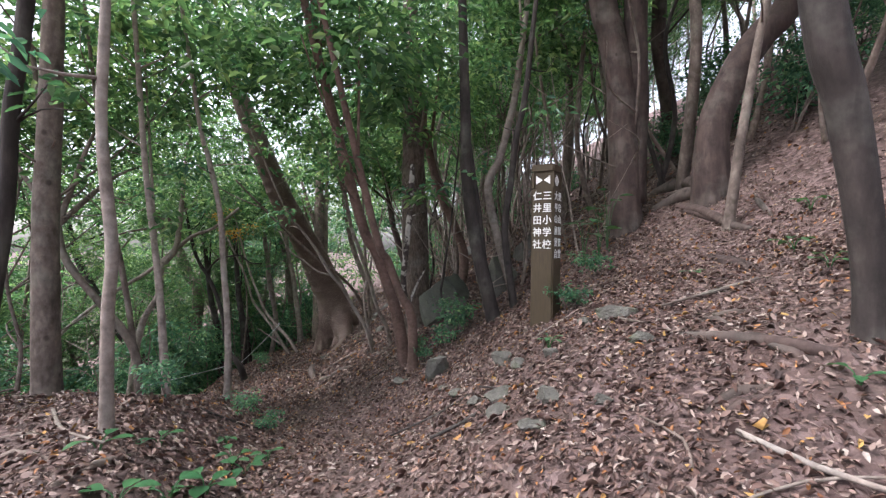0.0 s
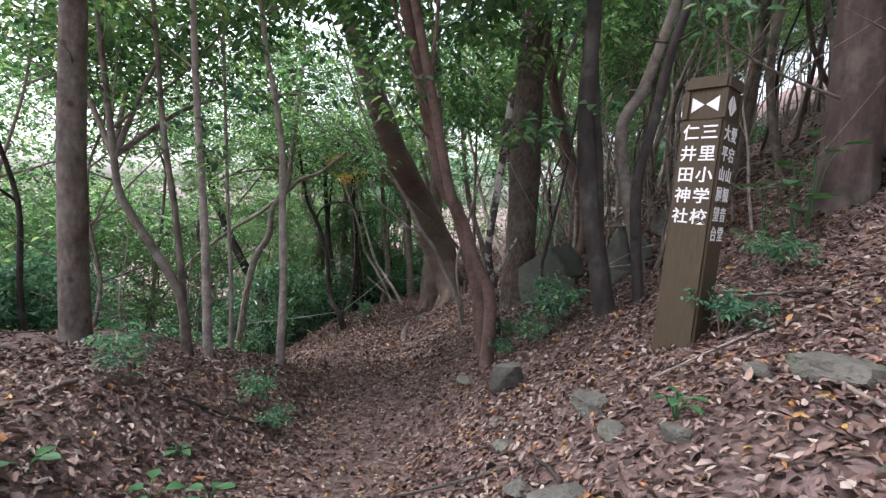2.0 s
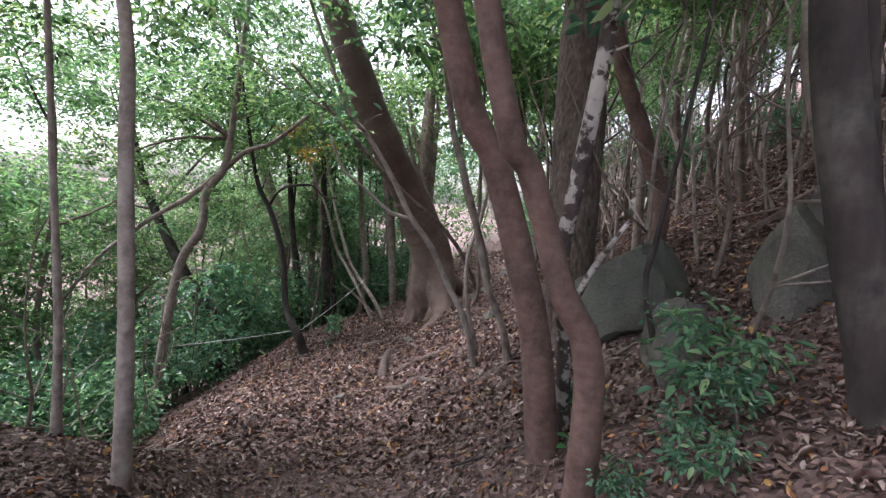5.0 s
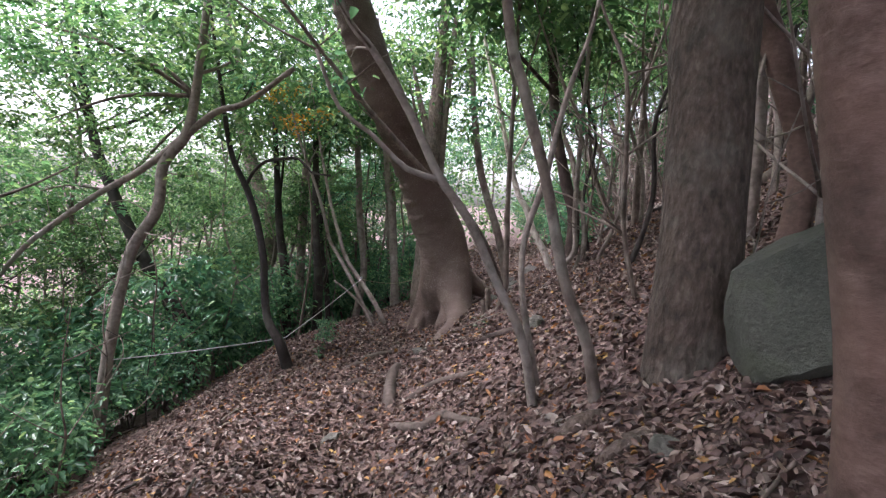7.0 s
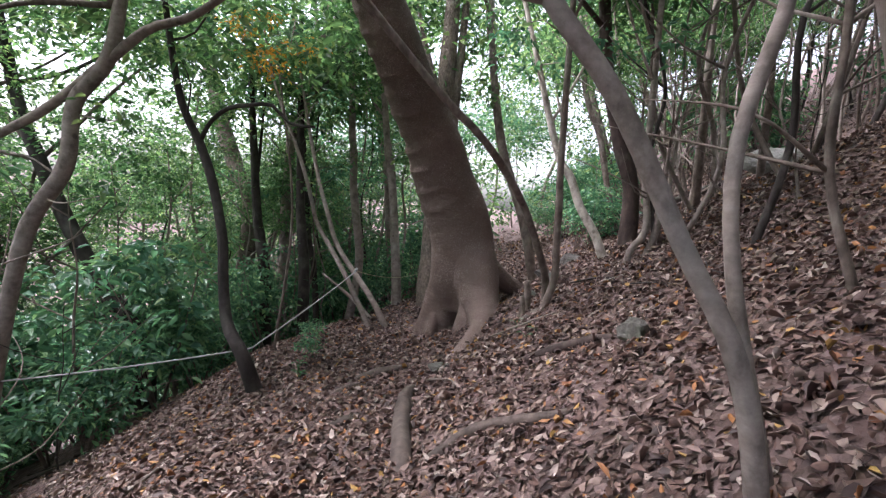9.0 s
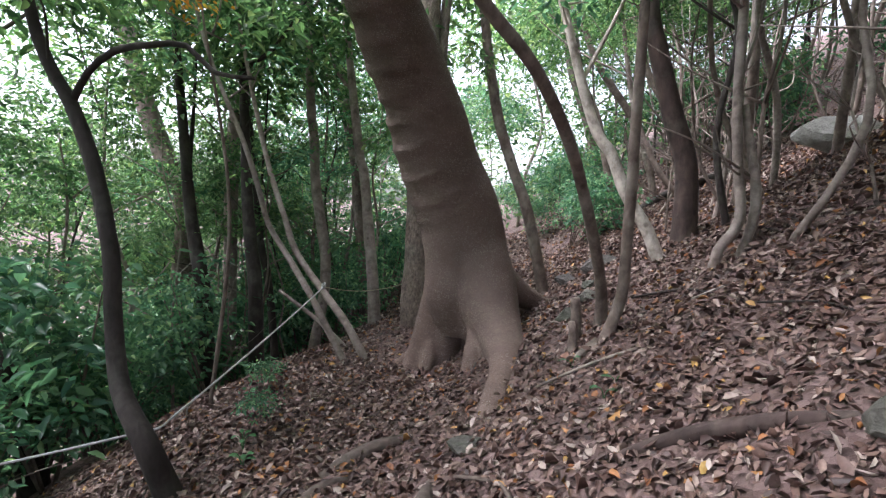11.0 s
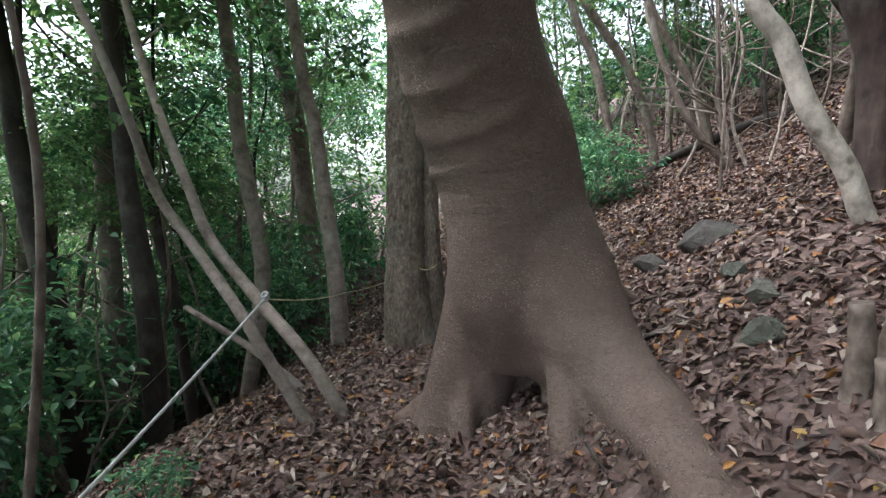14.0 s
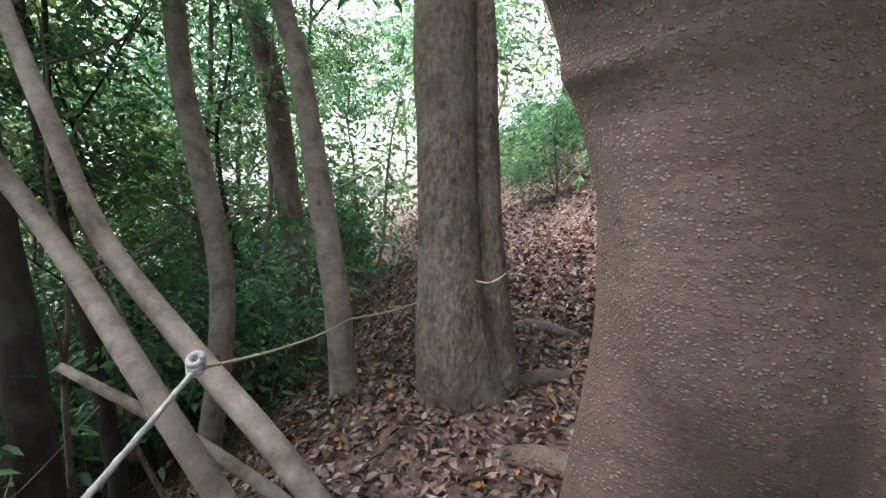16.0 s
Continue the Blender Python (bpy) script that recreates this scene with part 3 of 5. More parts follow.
tree([(-0.34, 5.18, -0.22, 0.062), (-0.35, 5.17, 0.53, 0.053), (-0.47, 5.11, 0.8, 0.046), (-0.61, 5.05, 1.19, 0.042), (-0.72, 4.97, 1.45, 0.041), (-1.14, 4.66, 3.38, 0.031), (-1.56, 4.35, 5.31, 0.021)], "red", 2, "smooth reddish-brown trunk beside its leaning twin")
tree([(0.3, 8.2, 0.42, 0.087), (0.38, 8.34, 1.17, 0.084), (0.16, 8.36, 1.83, 0.082), (-0.12, 8.36, 2.53, 0.077), (-0.45, 8.37, 3.99, 0.058), (-0.78, 8.37, 5.45, 0.039)], "red", 2, "smooth reddish trunk leaning on the bank behind the oak")
tree([(0.14, 6.2, 0.11, 0.019), (-0.02, 6.23, 0.66, 0.017), (0, 6.26, 0.9, 0.017), (0.05, 6.31, 1.27, 0.015), (0.1, 6.36, 1.57, 0.013), (0.23, 6.47, 2.8, 0.01), (0.36, 6.57, 4.04, 0.007)], "dark", 1, "thin dark stem leaning between the boulders")
tree([(-0.4, 7.37, -0.26, 0.205), (-0.41, 7.39, 0.4, 0.192), (-0.42, 7.44, 0.89, 0.188), (-0.43, 7.48, 1.32, 0.192), (-0.46, 7.54, 1.89, 0.204), (-0.51, 7.65, 3.88, 0.153), (-0.56, 7.76, 5.88, 0.102)], "oak", 4, "stout rough-barked oak tree beside a green boulder", style="oak")
tree([(-1.12, 7.57, -0.53, 0.032), (-1.25, 7.54, -0.01, 0.028), (-1.43, 7.53, 0.31, 0.026), (-1.63, 7.52, 0.66, 0.026), (-1.83, 7.49, 0.91, 0.025), (-2.03, 7.48, 1.26, 0.023), (-2.28, 7.45, 1.61, 0.021), (-2.5, 7.43, 1.89, 0.018), (-2.99, 7.37, 3.04, 0.013), (-3.47, 7.32, 4.19, 0.009)], "pale", 1, "pale thin forked tree with splayed roots", branches=[[(-1.14, 7.59, -0.29, 0.021), (-1.28, 7.61, 0.25, 0.019), (-1.3, 7.65, 0.59, 0.019), (-1.22, 7.7, 0.93, 0.019), (-1.18, 7.74, 1.24, 0.017), (-1.13, 7.79, 1.52, 0.017), (-1.05, 7.84, 1.83, 0.013), (-1.02, 7.87, 2.04, 0.013)], [(-1.78, 7.5, 0.88, 0.019), (-2.01, 7.45, 0.93, 0.017), (-2.24, 7.41, 1.12, 0.014), (-2.44, 7.38, 1.26, 0.013), (-2.6, 7.37, 1.58, 0.011)]], style="roottree2")
tree([(-0.8, 7.35, -0.35, 0.036), (-0.9, 7.33, 0.07, 0.032), (-1.05, 7.33, 0.39, 0.030), (-1.2, 7.35, 0.91, 0.029), (-1.35, 7.36, 1.35, 0.029), (-1.5, 7.37, 1.84, 0.026), (-1.79, 7.41, 3.57, 0.020), (-2.08, 7.44, 5.29, 0.014)], "grey", 3, "grey-brown thin leaning trunk on the bank")
crooked = tree([(-6.4, 9.1, -2.95, 0.078), (-6.11, 9, -1.65, 0.069), (-6.05, 9.1, -0.78, 0.063), (-5.95, 9.2, -0.1, 0.064), (-5.72, 9.31, 0.39, 0.061), (-5.7, 9.37, 0.92, 0.058), (-5.48, 9.46, 1.28, 0.059), (-5.43, 9.53, 1.75, 0.052), (-5.35, 9.62, 3.04, 0.039), (-5.28, 9.72, 4.34, 0.026)], "pale", 2, "pale crooked tree on the lower slope", branches=[[(-5.47, 9.46, 1.28, 0.048), (-5.95, 9.3, 0.83, 0.038), (-6.43, 9.14, 0.49, 0.032), (-6.91, 8.98, 0.08, 0.031), (-7.26, 8.86, -0.28, 0.027), (-7.76, 8.65, -1.06, 0.022)], [(-5.5, 9.45, 1.24, 0.043), (-5.18, 9.56, 1.57, 0.040), (-4.81, 9.67, 1.73, 0.033), (-4.33, 9.84, 2.17, 0.030)]])
leaner = tree([(-6.9, 11.3, -3.07, 0.135), (-6.82, 11.12, -1.86, 0.117), (-7.35, 11.06, -1.16, 0.106), (-7.79, 11.02, -0.53, 0.104), (-8.35, 10.99, 0.45, 0.086), (-8.7, 10.98, 1.18, 0.078), (-9.03, 10.97, 2.38, 0.058), (-9.36, 10.96, 3.59, 0.039)], "dark", 2, "dark slender tree leaning over the lower slope")
tree([(-2.42, 5.2, -0.46, 0.042), (-2.44, 5.24, 0.46, 0.034), (-2.52, 5.3, 1.17, 0.034), (-2.58, 5.35, 1.74, 0.031), (-2.72, 5.37, 2.35, 0.03), (-2.83, 5.39, 2.74, 0.026), (-3.07, 5.41, 4.23, 0.02), (-3.3, 5.44, 5.71, 0.013)], "pale", 2, "pale thin sapling at the slope edge")
tree([(-2.76, 4.63, -0.27, 0.04), (-2.84, 4.67, 0.59, 0.037), (-2.93, 4.72, 1.25, 0.033), (-3.07, 4.78, 2.09, 0.03), (-3.21, 4.83, 3.59, 0.023), (-3.35, 4.89, 5.08, 0.015)], "pale", 2, "pale thin sapling on the lower slope")
tree([(-3.1, 4.73, -0.29, 0.032), (-3.23, 4.77, 0.61, 0.028), (-3.34, 4.8, 1.14, 0.028), (-3.49, 4.83, 1.75, 0.025), (-3.69, 4.86, 3.24, 0.019), (-3.89, 4.9, 4.72, 0.012)], "grey", 2, "grey thin sapling on the lower slope")
rim_tree = tree([(-3.02, 4.66, -0.29, 0.043), (-3.13, 4.67, 0.31, 0.043), (-3.41, 4.63, 0.73, 0.038), (-3.73, 4.59, 1.17, 0.037), (-3.83, 4.6, 1.54, 0.031), (-4.03, 4.62, 2.78, 0.023), (-4.23, 4.64, 4.01, 0.015)], "grey", 2, "crooked grey-brown tree on the lower slope")
tree([(-3.31, 5.54, -0.56, 0.026), (-3.36, 5.59, 0.1, 0.024), (-3.43, 5.63, 0.68, 0.022), (-3.51, 5.67, 1.26, 0.02), (-3.64, 5.73, 2.76, 0.015), (-3.76, 5.79, 4.25, 0.01)], "pale", 2, "pale thin sapling beside the slope edge")
giant = tree([(-2.78, 12.06, -0.95, 0.3), (-2.8, 12.03, -0.62, 0.38), (-2.83, 12.04, -0.25, 0.375), (-2.95, 12.03, 0.2, 0.375), (-3.15, 11.88, 0.7, 0.352), (-3.31, 11.67, 1.2, 0.328), (-3.53, 11.22, 1.8, 0.295), (-3.79, 10.72, 2.6, 0.265), (-4.1, 10.1, 3.8, 0.21), (-4.4, 9.5, 5.0, 0.13)], "big", 0, "massive grey-brown leaning tree with wrinkled bark and buttress roots", branches=[
    [(-3.25, 12.0, -1.62, 0.2), (-3.19, 12.0, -1.35, 0.185), (-3.12, 12.01, -1.05, 0.175), (-3.04, 12.03, -0.7, 0.2), (-2.98, 12.05, -0.25, 0.25), (-2.98, 12.05, 0.1, 0.24)],
    [(-3.04, 12.02, -1.6, 0.19), (-3.0, 12.04, -1.1, 0.2), (-2.94, 12.08, -0.8, 0.22)], [(-2.72, 12.22, -1.6, 0.22), (-2.76, 12.2, -1.1, 0.25), (-2.8, 12.15, -0.7, 0.3)],
    [(-3.02, 12.3, -1.55, 0.16), (-2.95, 12.3, -1.1, 0.2), (-2.86, 12.22, -0.6, 0.25), (-2.88, 12.15, -0.1, 0.25)],
    [(-3.12, 11.98, -1.05, 0.1), (-3.24, 11.92, -1.28, 0.085), (-3.33, 11.86, -1.48, 0.06)],
    [(-3.1, 11.96, -1.02, 0.1), (-3.11, 11.82, -1.25, 0.08), (-3.11, 11.7, -1.45, 0.055)],
    [(-3.2, 12.05, -1.2, 0.09), (-3.42, 12.12, -1.4, 0.07), (-3.62, 12.16, -1.52, 0.04)],
    [(-2.84, 12.08, 0.0, 0.3), (-2.66, 11.92, -0.42, 0.31), (-2.53, 11.68, -0.7, 0.24), (-2.42, 11.42, -0.86, 0.185), (-2.36, 11.12, -0.93, 0.15), (-2.38, 10.82, -0.98, 0.12), (-2.45, 10.38, -1.06, 0.095), (-2.5, 9.95, -1.2, 0.06)],
    [(-2.62, 11.82, -0.6, 0.17), (-2.62, 11.6, -0.88, 0.11), (-2.66, 11.42, -1.05, 0.085), (-2.7, 11.28, -1.24, 0.055)],
    [(-2.97, 11.96, -1.34, 0.11), (-2.97, 11.98, -1.10, 0.115), (-2.95, 11.96, -0.8, 0.13), (-2.9, 12.0, -0.45, 0.16)],
    [(-2.59, 11.76, -1.21, 0.12), (-2.59, 11.79, -0.99, 0.125), (-2.76, 11.82, -0.78, 0.15), (-2.76, 11.92, -0.4, 0.2)],
    [(-2.52, 11.66, -0.7, 0.16), (-2.5, 11.45, -0.95, 0.1), (-2.52, 11.25, -1.16, 0.06)],
    [(-2.6, 12.1, -0.4, 0.2), (-2.28, 12.25, -0.62, 0.13), (-2.0, 12.36, -0.72, 0.06)]], style="big")
tree([(-3.42, 13.35, -1.6, 0.28), (-3.53, 13.23, -1.04, 0.202), (-3.57, 13.29, -0.53, 0.168), (-3.59, 13.36, 0.06, 0.16), (-3.61, 13.45, 0.8, 0.168), (-3.63, 13.59, 2.79, 0.126), (-3.65, 13.73, 4.79, 0.084)], "flaky", 2, "rough-barked twin-stemmed tree at the trail bend", branches=[[(-3.3, 13.26, -1.3, 0.14), (-3.36, 13.3, -0.62, 0.09), (-3.39, 13.36, -0.09, 0.082), (-3.41, 13.43, 0.51, 0.08), (-3.43, 13.48, 0.9, 0.078), (-3.45, 13.58, 1.8, 0.07), (-3.42, 13.7, 4.2, 0.045)]], style="t2")
tree([(-4.2, 13.7, -1.65, 0.094), (-4.22, 13.59, -0.95, 0.078), (-4.32, 13.66, -0.35, 0.077), (-4.41, 13.73, 0.19, 0.07), (-4.5, 13.79, 0.66, 0.067), (-4.58, 13.82, 0.92, 0.063), (-4.88, 13.94, 2.64, 0.047), (-5.17, 14.07, 4.37, 0.032)], "pale", 1, "pale smooth-barked tree carrying the guide rope")
tree([(-3.78, 12.2, -1.55, 0.043), (-4.08, 12.22, -1.08, 0.041), (-4.44, 12.36, -0.75, 0.038), (-4.8, 12.48, -0.38, 0.035), (-4.95, 12.5, -0.02, 0.033), (-5.18, 12.62, 0.42, 0.030), (-5.38, 12.72, 0.9, 0.028), (-5.75, 12.9, 2.0, 0.021), (-6.1, 13.0, 3.4, 0.011)], "pale", 1, "pale leaning multi-stemmed tree on the slope edge", branches=[[(-3.98, 12.62, -1.7, 0.033), (-4.3, 12.6, -1.4, 0.029), (-4.62, 12.55, -1.12, 0.025), (-5.0, 12.5, -0.85, 0.018)]])
tree([(-5.2, 13.8, -2.33, 0.079), (-4.95, 13.69, -0.9, 0.074), (-5.1, 13.79, -0.06, 0.073), (-5.21, 13.85, 0.43, 0.068), (-5.29, 13.93, 1.07, 0.068), (-5.38, 13.99, 1.56, 0.063), (-5.55, 14.1, 3.29, 0.047), (-5.72, 14.22, 5.03, 0.032)], "pale", 2, "pale slender trunk on the slope behind the rope")
tree([(-6.6, 14, -3.23, 0.101), (-6.62, 14.02, 0.17, 0.096), (-6.65, 14.1, 0.82, 0.091), (-6.65, 14.17, 1.41, 0.091), (-6.46, 14.23, 1.95, 0.093), (-6.16, 14.34, 3.42, 0.07), (-5.86, 14.44, 4.88, 0.047)], "pale", 3, "pale stout trunk among the lower foliage")
tree([(-5.65, 13.15, -2.52, 0.1), (-5.61, 13.03, -1.04, 0.092), (-5.73, 13.1, -0.38, 0.084), (-5.84, 13.18, 0.24, 0.071), (-5.98, 13.28, 1.73, 0.053), (-6.12, 13.38, 3.22, 0.035)], "dark", 1, "dark trunk in the shade of the lower slope")
tree([(-6.25, 13.05, -2.86, 0.102), (-6.24, 12.91, -1.19, 0.093), (-6.42, 12.99, -0.51, 0.085), (-6.56, 13.05, 0.01, 0.072), (-6.78, 13.15, 1.49, 0.054), (-7, 13.25, 2.97, 0.036)], "dark", 1, "dark leaning trunk in the shade of the lower slope")
tree([(-8, 14.2, -4.15, 0.165), (-7.53, 14.24, -0.35, 0.162), (-7.86, 14.27, 0.53, 0.16), (-8.2, 14.3, 1.27, 0.157), (-8.63, 14.35, 2.45, 0.14), (-8.81, 14.4, 3.16, 0.132), (-9.04, 14.45, 4.64, 0.099), (-9.26, 14.5, 6.12, 0.066)], "grey", 3, "grey trunk down the wooded slope")
tree([(-5.65, 13.73, -2.58, 0.059), (-5.87, 13.81, -1.05, 0.054), (-6.05, 13.88, -0.44, 0.049), (-6.28, 13.98, 1.04, 0.037), (-6.52, 14.07, 2.51, 0.024)], "dark", 2, "thin dark stem in the shade")
tree([(-4.19, 9.9, -1.67, 0.076), (-4.29, 9.77, -1.17, 0.064), (-4.56, 9.88, -0.92, 0.053), (-4.7, 9.98, -0.53, 0.049), (-4.78, 10.05, -0.17, 0.047), (-4.99, 10.15, 0.34, 0.045), (-5.21, 10.21, 0.74, 0.042), (-5.37, 10.21, 0.99, 0.036), (-5.52, 10.22, 1.38, 0.033), (-5.8, 10.25, 2.6, 0.024), (-6.07, 10.28, 3.82, 0.016)], "dark", 1, "dark crooked tree at the trail edge", branches=[[(-5.21, 10.21, 0.74, 0.024), (-5.12, 10.24, 0.94, 0.021), (-4.96, 10.28, 1.09, 0.022), (-4.73, 10.32, 1.14, 0.02), (-4.52, 10.36, 1.15, 0.018), (-4.33, 10.37, 0.99, 0.015), (-4.08, 10.41, 0.97, 0.012)]])
tree([(-3.93, 12.06, -1.58, 0.040), (-4.25, 12.12, -1.12, 0.037), (-4.47, 12.16, -0.78, 0.035), (-4.82, 12.35, -0.44, 0.033), (-5.1, 12.42, -0.1, 0.030), (-5.16, 12.3, 0.3, 0.029), (-5.3, 12.25, 0.75, 0.026), (-5.9, 12.4, 1.9, 0.021), (-6.4, 12.6, 3.3, 0.012)], "pale", 2, "pale thin leaning tree below the rope")
tree([(-1.8, 10.66, -0.7, 0.04), (-1.69, 10.65, -0.29, 0.036), (-1.7, 10.59, 0.0, 0.035), (-1.71, 10.56, 0.26, 0.034), (-1.72, 10.52, 0.5, 0.033), (-1.74, 10.48, 0.75, 0.032), (-1.78, 10.4, 1.9, 0.025), (-1.82, 10.3, 3.6, 0.014)], "grey", 2, "slender brown tree with a pale crooked foot on the bank", branches=[[(-1.8, 10.68, -0.58, 0.03), (-1.92, 10.58, -0.66, 0.026), (-2.0, 10.5, -0.78, 0.015)]])
tree([(-1.74, 10.95, -0.64, 0.042), (-1.77, 10.86, -0.3, 0.037), (-1.88, 10.63, 0.05, 0.035), (-2.0, 10.42, 0.35, 0.034), (-2.15, 10.1, 0.62, 0.033), (-2.35, 9.78, 0.88, 0.031), (-2.62, 9.55, 1.12, 0.029), (-3.2, 9.15, 1.75, 0.024), (-3.9, 8.7, 2.6, 0.014)], "grey", 1, "bent reddish-grey thin tree on the bank")
tree([(-0.38, 5.98, -0.2, 0.042), (-0.43, 5.84, 0.45, 0.036), (-0.46, 5.72, 0.68, 0.034), (-0.48, 5.6, 0.9, 0.034), (-0.45, 5.52, 1.2, 0.033), (-0.4, 5.5, 1.7, 0.032), (-0.36, 5.5, 2.3, 0.03)], "patchy", 0, "dead pale trunk with patchy flaking bark on the bank", branches=[[(-0.44, 5.8, 0.5, 0.02), (-0.36, 5.7, 0.78, 0.016), (-0.22, 5.62, 1.05, 0.008)]])
tree([(-1.03, 11, -0.22, 0.038), (-1.01, 11.01, 0.04, 0.033), (-0.89, 11.03, 0.26, 0.034), (-0.93, 11.08, 0.69, 0.032), (-0.95, 11.14, 1.22, 0.034), (-0.98, 11.24, 2.71, 0.026), (-1.02, 11.34, 4.21, 0.017)], "pale", 2, "pale twin-stemmed tree with a hollow at its foot", branches=[[(-0.98, 11.01, -0.12, 0.033), (-0.86, 11.03, 0.03, 0.03), (-0.78, 11.07, 0.36, 0.032), (-0.83, 11.11, 0.73, 0.027), (-0.89, 11.15, 1.04, 0.025)]])
tree([(-0.9, 12, -0.16, 0.107), (-0.92, 12.07, 0.68, 0.092), (-1.08, 12.09, 1.17, 0.089), (-1.24, 12.12, 1.71, 0.081), (-1.35, 12.15, 2.16, 0.078), (-1.59, 12.21, 3.89, 0.058), (-1.83, 12.28, 5.62, 0.039)], "darkred", 2, "dark scaly-barked tree on the hillside")
tree([(-1.02, 11.73, -0.15, 0.06), (-1.16, 11.75, -0.12, 0.052), (-1.28, 11.76, 0.13, 0.051), (-1.48, 11.8, 0.44, 0.05), (-1.61, 11.83, 0.75, 0.048), (-1.8, 11.87, 1.06, 0.045), (-2.18, 11.94, 2.24, 0.033), (-2.56, 12.01, 3.43, 0.022)], "birch", 1, "white flaking-barked leaning dead trunk")
tree([(-1.9, 13.8, -1.06, 0.081), (-2.23, 13.77, 0.17, 0.075), (-2.49, 13.79, 0.81, 0.069), (-2.72, 13.82, 1.46, 0.069), (-2.94, 13.89, 2.48, 0.062), (-3.1, 13.94, 3.72, 0.047), (-3.26, 13.99, 4.96, 0.031)], "grey", 2, "thin grey-brown tree behind the big trunk")
tree([(-0.39, 16.85, -0.19, 0.066), (-0.7, 16.96, 0.94, 0.067), (-0.97, 17.09, 2.04, 0.067), (-1.26, 17.16, 2.68, 0.059), (-1.42, 17.23, 3.23, 0.06), (-1.62, 17.31, 4.47, 0.045), (-1.82, 17.39, 5.7, 0.03)], "grey", 1, "thin crooked understorey tree on the wooded slope")
tree([(0.41, 17.67, 0.38, 0.071), (0.19, 17.77, 1.35, 0.071), (-0.2, 17.87, 2.25, 0.072), (-0.68, 17.95, 2.95, 0.073), (-1.05, 18.02, 3.55, 0.065), (-1.46, 18.09, 4.73, 0.049), (-1.86, 18.16, 5.92, 0.033)], "grey", 1, "thin crooked understorey tree on the wooded slope")
tree([(0.94, 16.96, 0.64, 0.062), (0.68, 17.05, 1.53, 0.062), (0.34, 17.12, 2.17, 0.063), (-0.16, 17.22, 3.08, 0.065), (-0.51, 17.3, 4.28, 0.049), (-0.87, 17.37, 5.48, 0.032)], "grey", 1, "thin crooked understorey tree on the wooded slope")
tree([(0.07, 21.84, 0.69, 0.124), (-0.35, 22, 2.25, 0.125), (-0.69, 22.12, 3.3, 0.112), (-1.11, 22.26, 4.5, 0.113), (-1.35, 22.34, 5.73, 0.085), (-1.59, 22.42, 6.95, 0.056)], "grey", 1, "thin crooked understorey tree on the wooded slope")
tree([(0.41, 15.46, 0.29, 0.043), (-0.13, 15.51, 0.87, 0.045), (-0.45, 15.58, 1.46, 0.039), (-0.7, 15.66, 2.2, 0.04), (-0.93, 15.74, 3.43, 0.03), (-1.17, 15.82, 4.65, 0.02)], "grey", 1, "thin crooked understorey tree on the wooded slope")
tree([(-4.95, 15.96, -2.34, 0.151), (-5.22, 16.08, -0.71, 0.137), (-5.47, 16.2, 1.02, 0.137), (-5.8, 16.24, 2.17, 0.123), (-6.01, 16.27, 3.4, 0.092), (-6.22, 16.29, 4.63, 0.061)], "grey", 1, "thin crooked understorey tree on the wooded slope")


# crown of the massive tree, and low boughs over the drop
for end in ((-4.7, 9.0, 5.6), (-4.0, 9.9, 6.2), (-5.2, 9.8, 5.9)):
    bough(giant, (-4.36, 9.58, 4.85), end, 0.06, 1.0)
bough(crooked, (-5.43, 9.53, 1.75), (-6.82, 8.76, 2.31), 0.03, 0.8)
bough(crooked, (-5.43, 9.53, 1.75), (-6.24, 9.39, 2.09), 0.03, 0.75)
bough(crooked, (-5.43, 9.53, 1.75), (-5.7, 10.12, 2.81), 0.03, 0.8)
bough(crooked, (-5.43, 9.53, 1.75), (-7.08, 9.11, 1.34), 0.03, 0.6)
bough(crooked, (-5.43, 9.53, 1.75), (-6.34, 10.37, 1.77), 0.03, 0.6)
bough(leaner, (-8.35, 10.99, 0.45), (-9.39, 10.5, 0.35), 0.03, 0.7)
bough(leaner, (-8.35, 10.99, 0.45), (-8.73, 11.11, -0.35), 0.03, 0.7)
bough(leaner, (-8.35, 10.99, 0.45), (-7.37, 12.83, 2.9), 0.03, 0.9)
bough(leaner, (-8.35, 10.99, 0.45), (-10.55, 10.96, 2.43), 0.03, 0.9)
bough(rim_tree, (-3.83, 4.6, 1.54), (-5.34, 5.09, 2.84), 0.03, 0.7)
bough(rim_tree, (-3.83, 4.6, 1.54), (-4.9, 5.71, 2.59), 0.03, 0.7)
bough(rim_tree, (-3.83, 4.6, 1.54), (-3.95, 5.52, 3.06), 0.03, 0.6)
bough(rim_tree, (-3.83, 4.6, 1.54), (-4.09, 6.47, 2.5), 0.03, 0.6)


